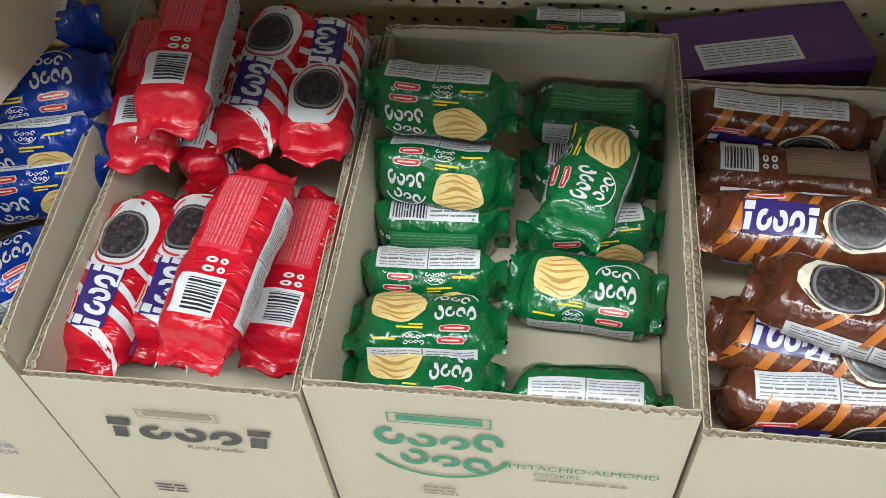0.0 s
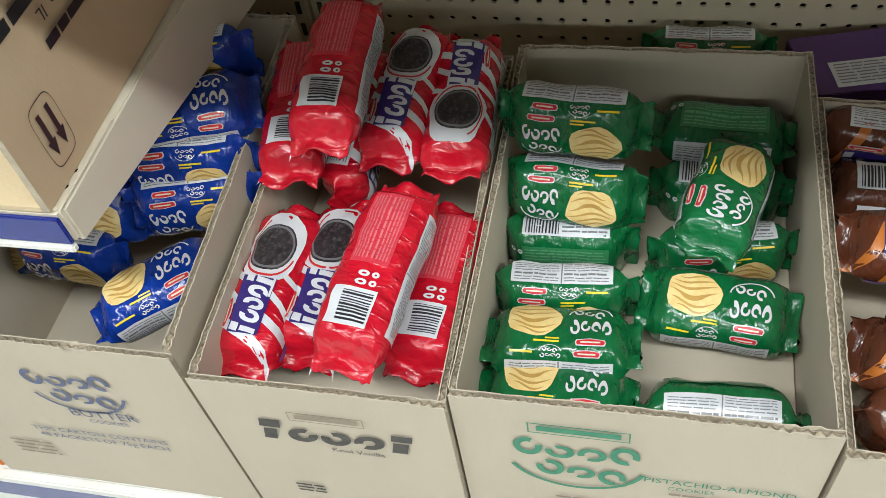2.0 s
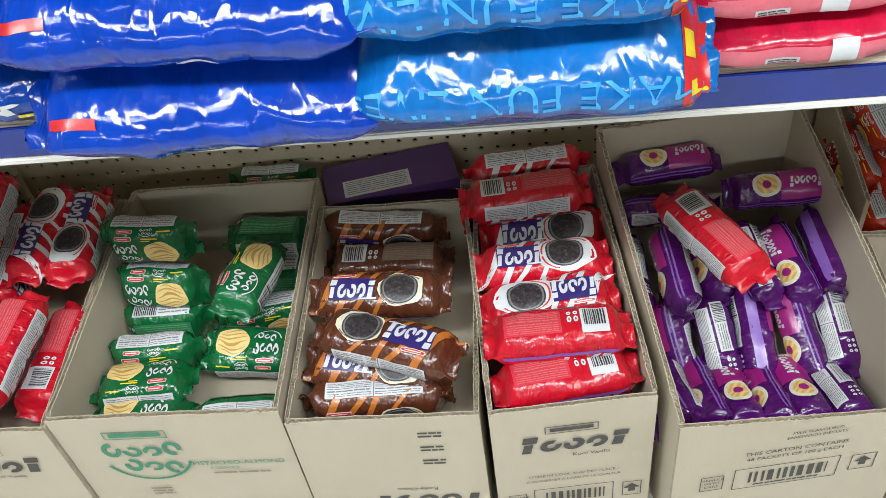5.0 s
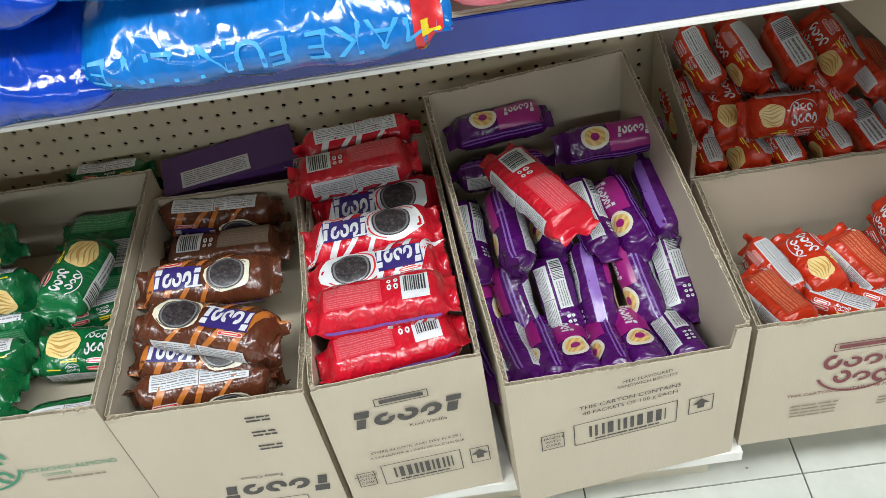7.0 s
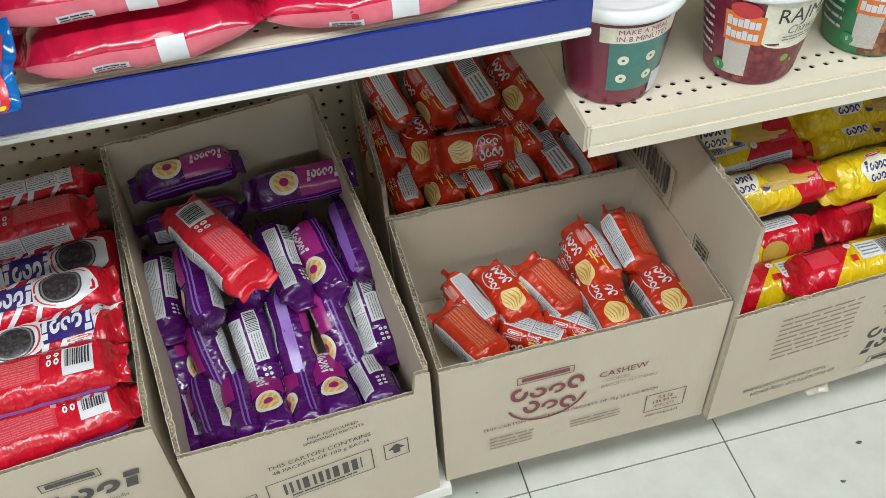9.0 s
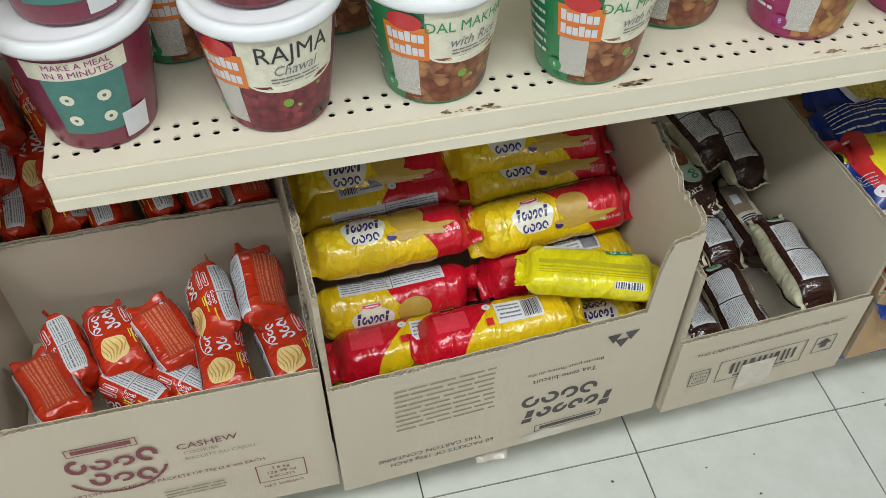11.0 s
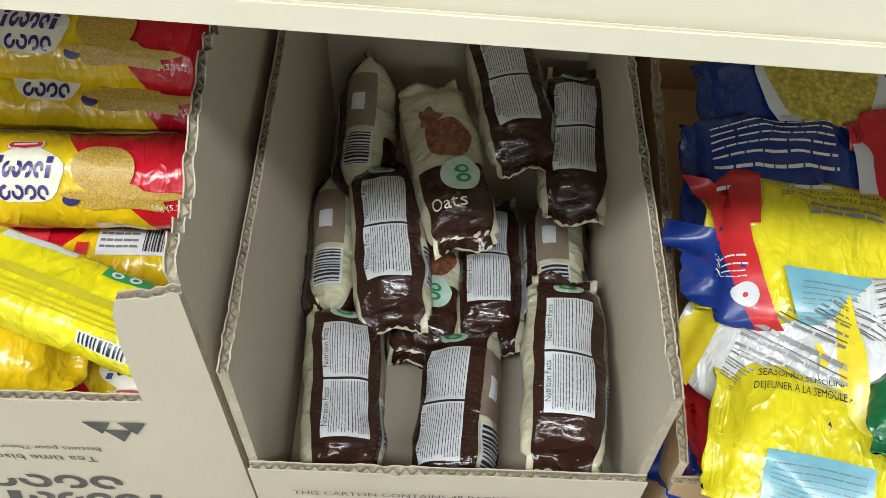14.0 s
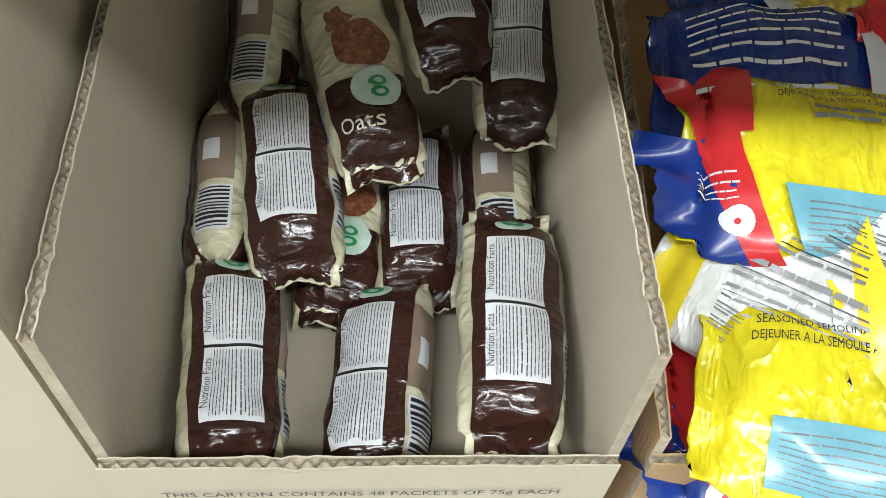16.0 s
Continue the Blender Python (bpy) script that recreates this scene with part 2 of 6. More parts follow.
def speckled(name, c1, c2, c3, scale, rough=0.4):
    """Food pictures and crumbs: cells of three colours."""
    m = bpy.data.materials.new(name)
    m.use_nodes = True
    nt = m.node_tree
    b = nt.nodes["Principled BSDF"]
    b.inputs["Roughness"].default_value = rough
    tc = nt.nodes.new("ShaderNodeTexCoord")
    v = nt.nodes.new("ShaderNodeTexVoronoi")
    v.inputs["Scale"].default_value = scale
    nt.links.new(tc.outputs["Object"], v.inputs[0])
    sep = nt.nodes.new("ShaderNodeSeparateColor")
    nt.links.new(v.outputs["Color"], sep.inputs[0])
    ramp = nt.nodes.new("ShaderNodeValToRGB")
    ramp.color_ramp.elements[0].color, ramp.color_ramp.elements[1].color = (*c1, 1), (*c2, 1)
    e = ramp.color_ramp.elements.new(0.5)
    e.color = (*c3, 1)
    nt.links.new(sep.outputs[0], ramp.inputs[0])
    mix = nt.nodes.new("ShaderNodeMixRGB")
    mix.blend_type = "MULTIPLY"
    mix.inputs[0].default_value = 0.7
    r2 = nt.nodes.new("ShaderNodeValToRGB")
    r2.color_ramp.elements[0].color, r2.color_ramp.elements[1].color = (1, 1, 1, 1), (0.25, 0.2, 0.2, 1)
    r2.color_ramp.elements[1].position = 0.9
    nt.links.new(v.outputs["Distance"], r2.inputs[0])
    nt.links.new(ramp.outputs[0], mix.inputs[1])
    nt.links.new(r2.outputs[0], mix.inputs[2])
    nt.links.new(mix.outputs[0], b.inputs["Base Color"])
    return m


CARD = material("cardboard", (0.53, 0.465, 0.36), (0.495, 0.43, 0.33), 9, 0.82, 0.08, 260, stretch=(1, 1, 0.35))
KRAFT = material("kraft_board", (0.47, 0.31, 0.16), (0.40, 0.26, 0.135), 9, 0.8, 0.25, 260, stretch=(1, 1, 0.35))
CARD_EDGE = material("corrugated_edge", (0.50, 0.435, 0.33), (0.36, 0.30, 0.215), 60, 0.9, 0.3, 300)
PURPLE_BOARD = material("purple_printed_board", (0.33, 0.15, 0.42), (0.29, 0.13, 0.38), 14, 0.45, 0.1, 200)
DARK_PURPLE_BOARD = material("dark_purple_board", (0.095, 0.035, 0.17), (0.075, 0.028, 0.14), 14, 0.4, 0.1, 200)
CREAM = material("cream_enamel", (0.72, 0.66, 0.53), (0.66, 0.60, 0.47), 5, 0.38, 0.05, 60)
PEG = material("pegboard_paint", (0.66, 0.58, 0.42), (0.58, 0.51, 0.36), 6, 0.5, 0.06, 80)
# near-black that paints the shade seen in holes and slots
HOLE_SHADE = material("hole_shade", (0.02, 0.018, 0.015), None, 10, 0.9)
STRIP_BLUE = material("blue_price_strip", (0.006, 0.026, 0.25), (0.005, 0.020, 0.20), 12, 0.22, 0.04, 40, 0.4)
WHITE_EDGE = material("white_edge", (0.80, 0.79, 0.75), (0.72, 0.70, 0.65), 14, 0.4)
TILE = material("vinyl_tile", (0.64, 0.65, 0.60), (0.57, 0.58, 0.53), 18, 0.32, 0.05, 50)
JOINT = material("tile_joint", (0.11, 0.10, 0.09), None, 30, 0.8)
GRIME = material("floor_grime", (0.12, 0.10, 0.08), None, 60, 0.7)
WALL = material("wall_paint", (0.22, 0.22, 0.215), (0.19, 0.19, 0.185), 4, 0.7)
WHITE = ink("white_ink", (0.72, 0.73, 0.75), (0.60, 0.61, 0.64), 25)
GREY_INK = ink("grey_ink", (0.20, 0.20, 0.21))
BLACK_INK = ink("black_ink", (0.02, 0.02, 0.025))
RED_INK = ink("red_ink", (0.62, 0.025, 0.03))
PINK_INK = ink("pink_ink", (0.68, 0.06, 0.09), (0.60, 0.015, 0.035), 420)
NAVY_INK = ink("navy_ink", (0.035, 0.02, 0.16))
YELLOW_INK = ink("yellow_ink", (0.85, 0.68, 0.03))
GREEN_INK = ink("green_ink", (0.03, 0.30, 0.10))
PALE_GREEN_INK = ink("pale_green_ink", (0.05, 0.26, 0.11), (0.02, 0.18, 0.06), 420)
LILAC_INK = ink("lilac_ink", (0.24, 0.11, 0.46))
ORANGE_INK = ink("orange_ink", (0.80, 0.20, 0.02))
CREAM_INK = ink("cream_ink", (0.80, 0.76, 0.60))
TAUPE_INK = ink("taupe_ink", (0.22, 0.16, 0.12))
MAGENTA_INK = ink("magenta_ink", (0.34, 0.012, 0.19))
CYAN_INK = ink("cyan_ink", (0.12, 0.34, 0.43), (0.17, 0.41, 0.49), 60)
PALE_BLUE_INK = ink("pale_blue_ink", (0.05, 0.37, 0.76))
RUST_INK = ink("rust_ink", (0.50, 0.07, 0.03), (0.42, 0.03, 0.01), 420)
BLUE_INK = ink("blue_ink", (0.008, 0.036, 0.24))
PRINT_GREEN = material("carton_green_print", (0.06, 0.27, 0.16), None, 60, 0.7)
PRINT_GREY = material("carton_grey_print", (0.055, 0.05, 0.048), (0.10, 0.09, 0.08), 90, 0.75)
PRINT_BLUE = material("carton_slate_print", (0.13, 0.15, 0.24), None, 60, 0.75)
PRINT_MAROON = material("carton_maroon_print", (0.22, 0.06, 0.07), None, 60, 0.75)
PRINT_FAINT = material("carton_faint_print", (0.33, 0.27, 0.20), None, 60, 0.8)
COOKIE = banded("golden_cookie_print", (0.62, 0.38, 0.12), (0.82, 0.59, 0.22), 62, 3.5)
DARK_COOKIE = speckled("dark_cookie_print", (0.025, 0.02, 0.025), (0.10, 0.085, 0.09), (0.045, 0.04, 0.045), 330)
BISCUIT = speckled("biscuit_print", (0.60, 0.38, 0.05), (0.70, 0.46, 0.09), (0.65, 0.42, 0.07), 900)
CRUMB = speckled("nut_cookie_print", (0.18, 0.06, 0.03), (0.42, 0.18, 0.08), (0.30, 0.11, 0.06), 260)
CURRY = speckled("curry_print", (0.20, 0.045, 0.02), (0.52, 0.24, 0.10), (0.34, 0.12, 0.05), 120)
BEAN = speckled("bean_print", (0.16, 0.015, 0.03), (0.36, 0.06, 0.07), (0.24, 0.03, 0.045), 130)
CHICKPEA = speckled("chickpea_print", (0.20, 0.04, 0.02), (0.30, 0.09, 0.035), (0.66, 0.36, 0.10), 105)
RICE = speckled("rice_print", (0.76, 0.75, 0.70), (0.84, 0.83, 0.78), (0.70, 0.68, 0.63), 900)
TAPE = material("clear_tape", (0.60, 0.55, 0.46), (0.52, 0.46, 0.37), 30, 0.15, 0.3, 60)

FILM = {
    "green": film("green_film", (0.005, 0.145, 0.042)),
    "blue": film("blue_film", (0.005, 0.042, 0.32)),
    "orange": film("orange_film", (0.60, 0.036, 0.010), 0.2),
    "red": film("red_film", (0.62, 0.008, 0.025)),
    "brown": film("brown_film", (0.115, 0.032, 0.014), 0.25),
    "purple": film("purple_film", (0.085, 0.005, 0.135), 0.17),
    "marie": split_film("gold_and_red_film", (0.82, 0.55, 0.010), (0.55, 0.006, 0.02), 0.020, 0.9),
    "yellow": film("yellow_film", (0.83, 0.72, 0.01), 0.28),
    "oats": film("cream_film", (0.66, 0.63, 0.44), 0.3),
    "big_blue": film("royal_blue_film", (0.002, 0.050, 0.44), 0.10, 0.12),
    "mid_blue": film("deep_blue_film", (0.004, 0.058, 0.38), 0.12, 0.12),
    "sky": film("sky_blue_film", (0.005, 0.155, 0.52), 0.12, 0.12),
    "crimson": film("crimson_film", (0.58, 0.01, 0.05), 0.2, 0.15),
    "pouch": split_film("pouch_film", (0.50, 0.015, 0.03), (0.80, 0.66, 0.02), -0.03, 0.5),
    "pouch_blue": film("navy_pouch_film", (0.008, 0.035, 0.22), 0.16),
    "pouch_red": film("scarlet_pouch_film", (0.62, 0.02, 0.03), 0.2),
    "pouch_green": film("dark_green_pouch_film", (0.012, 0.15, 0.05), 0.2),
    "pouch_white": film("white_pouch_film", (0.78, 0.79, 0.78), 0.25),
    "pouch_yellow": film("lemon_pouch_film", (0.82, 0.70, 0.02), 0.25),
}


# mesh helpers
def to_mesh(name, verts, faces, mats, index=None, smooth=False):
    me = bpy.data.meshes.new(name)
    me.from_pydata([tuple(v) for v in verts], [], faces)
    for m in mats:
        me.materials.append(m)
    if index is not None:
        me.polygons.foreach_set("material_index", index)
    if smooth:
        me.polygons.foreach_set("use_smooth", [True] * len(me.polygons))
    me.update()
    return me


def child(name, me, parent, label=""):
    ob = new(name, me)
    ob.parent = parent
    if name in ("small_print", "barcode", "table_grid", "print", "recycling_mark", "code_print", "emblem", "side_emblem", "stripes", "piping", "lettering", "sunburst", "panel_print", "dish_name", "triangle_mark", "fold_line", "oats_words", "tag_mark", "arrow_mark"):
        ob["kind"] = "stuff"
    return tagged(ob, label) if label else ob


def part(name, bm, mat, parent, label="", smooth=False):
    me = bpy.data.meshes.new(name)
    bm.to_mesh(me)
    bm.free()
    me.materials.append(mat)
    if smooth:
        me.polygons.foreach_set("use_smooth", [True] * len(me.polygons))
    return child(name, me, parent, label)


def box_bm(x0, x1, y0, y1, z0, z1, bevel=0.0):
    bm = bmesh.new()
    bmesh.ops.create_cube(bm, size=1.0, matrix=Matrix.LocRotScale(((x0 + x1) / 2, (y0 + y1) / 2, (z0 + z1) / 2), None, (x1 - x0, y1 - y0, z1 - z0)))
    if bevel:
        bmesh.ops.bevel(bm, geom=bm.edges[:], offset=bevel, segments=2, affect="EDGES")
    return bm


def thing(name, label, category, m=None, group="", kind=""):
    ob = new(name)
    if m is not None:
        ob.matrix_basis = m
    return tagged(ob, label, category, group, kind)


# flat shapes, given as (points, faces)
LETTERS = {}


def letters(words):
    if words not in LETTERS:
        cu = bpy.data.curves.new("words", "FONT")
        cu.body, cu.size, cu.align_x, cu.align_y, cu.resolution_u = words, 1.0, "CENTER", "CENTER", 2
        ob = bpy.data.objects.new("words", cu)
        me = ob.to_mesh()
        LETTERS[words] = ([(v.co.x, v.co.y) for v in me.vertices], [tuple(p.vertices) for p in me.polygons])
        ob.to_mesh_clear()
        bpy.data.objects.remove(ob)
        bpy.data.curves.remove(cu)
    return LETTERS[words]


def words_at(words, cx, cy, size, turn=0.0, squeeze=1.0):
    c, s = math.cos(radians(turn)), math.sin(radians(turn))
    pts, faces = letters(words)
    return [(cx + size * (squeeze * x * c - y * s), cy + size * (squeeze * x * s + y * c)) for x, y in pts], faces


def rect(x0, x1, y0, y1, nx=8, ny=4):
    pts = [(x0 + (x1 - x0) * i / nx, y0 + (y1 - y0) * j / ny) for j in range(ny + 1) for i in range(nx + 1)]
    faces = [(j * (nx + 1) + i, j * (nx + 1) + i + 1, (j + 1) * (nx + 1) + i + 1, (j + 1) * (nx + 1) + i) for j in range(ny) for i in range(nx)]
    return pts, faces


def ring(cx, cy, rx, ry, inner=0.0, a0=0.0, a1=360.0, n=24, rings=3, uneven=0.0, seed=0):
    pts, faces = [], []
    for j in range(rings + 1):
        k = inner + (1 - inner) * j / rings
        for i in range(n + 1):
            a = radians(a0 + (a1 - a0) * i / n)
            u = 1 + uneven * math.sin(5 * a + seed) * k
            pts.append((cx + rx * k * u * math.cos(a), cy + ry * k * u * math.sin(a)))
    for j in range(rings):
        for i in range(n):
            p = j * (n + 1) + i
            faces.append((p, p + 1, p + n + 2, p + n + 1))
    return pts, faces


def joined(*shapes):
    pts, faces = [], []
    for p, f in shapes:
        k = len(pts)
        pts += p
        faces += [tuple(i + k for i in face) for face in f]
    return pts, faces


def lines_of_print(x0, x1, y0, y1, rows, seed=0, fill=0.55, words=5):
    """Unreadable small print: bars in rows."""
    rnd = random.Random(seed)
    shapes, step = [], (y1 - y0) / rows
    for r in range(rows):
        y, x = y0 + r * step, x0
        while x < x1 - 0.002:
            w = min(x1 - x, (x1 - x0) / words * rnd.uniform(0.5, 1.5))
            shapes.append(rect(x, x + w * 0.88, y + step * (1 - fill) / 2, y + step * (1 + fill) / 2, 3, 1))
            x += w
    return joined(*shapes)


def bar_code(x0, x1, y0, y1, seed=0):
    rnd = random.Random(seed)
    shapes, x = [], x0
    while x < x1:
        w = (x1 - x0) * rnd.choice((0.035, 0.05, 0.075))
        shapes.append(rect(x, min(x + w, x1), y0, y1, 1, 4))
        x += w + (x1 - x0) * rnd.choice((0.04, 0.055))
    return joined(*shapes)


def crescents(cx, cy, w, h, heights, flip=1, drop=(), slant=0.0, inner=0.52):
    """A plain emblem: a row of broken rings turned on the slant."""
    n, shapes = len(heights), []
    step = w / n
    for i, k in enumerate(heights):
        y0, y1 = -h / 2 - (h * 0.25 if i in drop else 0), -h / 2 + h * k
        gap = (70, 160, 250, 340, 115)[(i + len(drop)) % 5]
        pts, faces = ring(-w / 2 + (i + 0.5) * step, (y0 + y1) / 2, step * 0.46, (y1 - y0) / 2, inner, gap, gap + 310, n=14, rings=1)
        shapes.append(([(cx + flip * (x + slant * y), cy + flip * y) for x, y in pts], faces))
    return joined(*shapes)


def round_mark(cx, cy, w, up=1):
    """The upper row, the lower row and the smile of a rounded emblem, in plain shapes."""
    h = w * 0.34
    return (crescents(cx, cy + up * h * 0.58, w, h * 0.86, (1.0, 0.72, 0.72, 1.0), up), crescents(cx + w * 0.04, cy - up * h * 0.40, w * 0.74, h * 0.80, (1.0, 0.72, 0.72), up, drop=(2,)),
            ring(cx, cy + up * 0.1 * h, w * 0.56, h * 1.5 * up, 0.93, 200, 345, n=14, rings=1))


def slab_mark(cx, cy, w, h, count=5, flip=1):
    """A heavy slanted emblem: a cut slab, a row of broken rings and another cut slab."""
    step = w / count

    def leaning(shape):
        return [(cx + flip * (x + 0.2 * y), cy + flip * y) for x, y in shape[0]], shape[1]

    head = leaning(rect(-w / 2 + step * 0.18, -w / 2 + step * 0.82, h * 0.12, h / 2, 3, 2))
    body = leaning(rect(-w / 2 + step * 0.30, -w / 2 + step * 0.70, -h / 2, h * 0.04, 2, 3))
    tall = leaning(rect(w / 2 - step * 0.80, w / 2 - step * 0.34, -h / 2, h * 0.02, 2, 3))
    tip = leaning(rect(w / 2 - step * 0.88, w / 2 - step * 0.26, h * 0.10, h * 0.40, 2, 2))
    return joined(head, body, crescents(cx, cy, w - 2 * step, h, (0.70,) * (count - 2), flip, slant=0.2, inner=0.40), tall, tip)


def outlined_tag(w, parent, x0, x1, s0, s1, off):
    """A red six-sided tag with a white edge."""
    def six(g):
        m, k = (s0 + s1) / 2, (x1 - x0) * 0.06
        return [(x0 - g, s0 - g + 0.0006), ((x0 + x1) / 2, s0 - g - 0.0008), (x1 + g, s0 - g + 0.0006), (x1 + g, s1 + g), ((x0 + x1) / 2, s1 + g), (x0 - g, s1 + g), (x0 - g - k, m), (x1 + g + k, m), ((x0 + x1) / 2, m)], [(0, 1, 8, 6), (1, 2, 7, 8), (8, 7, 3, 4), (6, 8, 4, 5)]
    w.stick("tag_edge", six(0.0009), WHITE, parent, off)
    w.stick("brand_tag", six(0.0), RED_INK, parent, off + 0.0004)
    w.stick("tag_bar", rect(x0 + (x1 - x0) * 0.12, x1 - (x1 - x0) * 0.12, s0 + (s1 - s0) * 0.36, s0 + (s1 - s0) * 0.66, 5, 1), CREAM_INK, parent, off + 0.0007)


def ridges(cx, cy, rx, ry, count=6):
    """Curved piped ridges across a cookie."""
    shapes = []
    for i in range(count):
        v = -0.72 + 1.44 * i / (count - 1)
        half = math.sqrt(max(0.05, 0.88 - v * v)) * rx
        pts, faces = [], []
        for j in range(11):
            u = -1 + 2 * j / 10
            y = cy + v * ry + 0.16 * ry * math.sin(2.6 * u + 0.5 * i)
            thick = 0.055 * ry * (1.1 - u * u)
            pts += [(cx + half * u, y - thick), (cx + half * u, y + thick)]
        faces = [(2 * j, 2 * j + 2, 2 * j + 3, 2 * j + 1) for j in range(10)]
        shapes.append((pts, faces))
    return joined(*shapes)


# wrapped packets
class Wrap:
    """The skin of a filled packet: length along x, s runs round it from the middle of its front."""

    def __init__(self, length, width, height, power=2.6, seed=0, taper=0.02, fin=0.011, crinkle=1.0, fine=1.0, facet=0.0018):
        self.length, self.width, self.height, self.power = length, width, height, power
        self.seed, self.taper, self.fin, self.crinkle, self.fine, self.facet = seed, taper, fin, crinkle, fine, facet
        self.round = math.pi * (width + height) / 2 * 1.06

    def point(self, x, s, off=0.0):
        a = 2 * math.pi * s / self.round
        end = self.length / 2 - self.fin
        k = max(0.0, min(1.0, (end - abs(x)) / self.taper))
        k = math.sqrt(1 - (1 - k) ** 2)
        half_h = max(0.0009, self.height / 2 * k)
        half_w = self.width / 2 * (0.80 + 0.20 * k) * (1 + (0.05 if abs(x) > end else 0))
        q = 2 / self.power
        sy, cz = math.sin(a), math.cos(a)
        y = math.copysign(abs(sy) ** q, sy) * half_w
        z = math.copysign(abs(cz) ** q, cz) * half_h
        fx = x * self.fine
        w = noise.noise((fx * 70 + self.seed * 9.1, sy * 1.7 + self.seed, cz * 1.7)) * 0.0010
        w += noise.noise((fx * 26 + self.seed * 3.3, sy * 0.9, cz * 0.9 + 7)) * 0.0018
        ridge = noise.noise((fx * 34 + y * 22 * self.fine + self.seed * 5.3, y * 40 * self.fine, z * 40 * self.fine + self.seed))
        w += (0.25 - abs(ridge)) * self.facet * (1 + 1.6 * (1 - k))
        w += (1 - k) * math.sin(a * 7 + self.seed + 3 * noise.noise((sy, cz, self.seed))) * 0.0024
        w *= self.crinkle * (0.35 + 0.65 * k if abs(x) > end else 1.0)
        r = math.hypot(y, z) or 1.0
        g = (r + w + off) / r
        sag = noise.noise((x * 9 + self.seed, 3.1, self.seed * 1.7)) * 0.003 * self.crinkle
        if abs(x) > end:
            z = z * 1.0 + (abs(x) - end) * 0.5 * math.sin(y * 160 + self.seed) + off * (1 if cz > 0 else -1)
            return (x + 0.0012 * math.sin(y * 900), y, z + sag)
        return (x, y * g, z * g + sag + 0.7 * off * max(-1.0, min(1.0, 3 * cz)))

    def body(self, name, mat, parent, nx=44, na=36, label=""):
        xs = [-self.length / 2 + self.length * i / nx for i in range(nx + 1)]
        verts = [self.point(x, self.round * j / na) for x in xs for j in range(na)]
        faces = [(i * na + j, i * na + (j + 1) % na, (i + 1) * na + (j + 1) % na, (i + 1) * na + j) for i in range(nx) for j in range(na)]
        faces += [tuple(reversed(range(na))), tuple(nx * na + j for j in range(na))]
        faces = [tuple(reversed(f)) for f in faces]
        return child(name, to_mesh(name, verts, faces, [mat], smooth=True), parent, label)

    def stick(self, name, shape, mat, parent, off=0.0006, label=""):
        pts, faces = shape
        verts = [self.point(x, s, off) for x, s in pts]
        return child(name, to_mesh(name, verts, faces, [mat], smooth=True), parent, label)

    def seams(self, parent, mat):
        for sign in (-1, 1):
            x0 = sign * (self.length / 2 - self.fin)
            shape = joined(*[rect(x0 + sign * (0.001 + 0.0026 * i), x0 + sign * (0.0022 + 0.0026 * i), -self.round * 0.2, self.round * 0.2, 1, 10) for i in range(3)])
            self.stick("end_seal", shape, mat, parent, 0.0007)


def nutrition(w, parent, x0, x1, s, tall, seed, split=True):
    w.stick("label", rect(x0, x1, s - tall / 2, s + tall / 2, 10, 6), WHITE, parent, 0.0006, "white nutrition label")
    m = (x0 + x1) / 2
    shapes = [lines_of_print(x0 + 0.003, m - 0.002, s - tall * 0.42, s + tall * 0.3, 7, seed, 0.35), lines_of_print(m + 0.002, x1 - 0.003, s - tall * 0.42, s + tall * 0.42, 8, seed + 1, 0.35)]
    shapes.append(rect(m - 0.0006, m + 0.0006, s - tall * 0.48, s + tall * 0.48, 1, 4))
    w.stick("small_print", joined(*shapes), GREY_INK, parent, 0.001)


def code_label(w, parent, x0, x1, s, tall, seed):
    w.stick("label", rect(x0, x1, s - tall / 2, s + tall / 2, 8, 5), WHITE, parent, 0.0006, "white barcode label")
    m = x0 + (x1 - x0) * 0.42
    w.stick("barcode", bar_code(x0 + 0.003, m, s - tall * 0.4, s + tall * 0.4, seed), BLACK_INK, parent, 0.001)
    w.stick("small_print", lines_of_print(m + 0.003, x1 - 0.002, s - tall * 0.35, s + tall * 0.35, 4, seed, 0.4), GREY_INK, parent, 0.001)


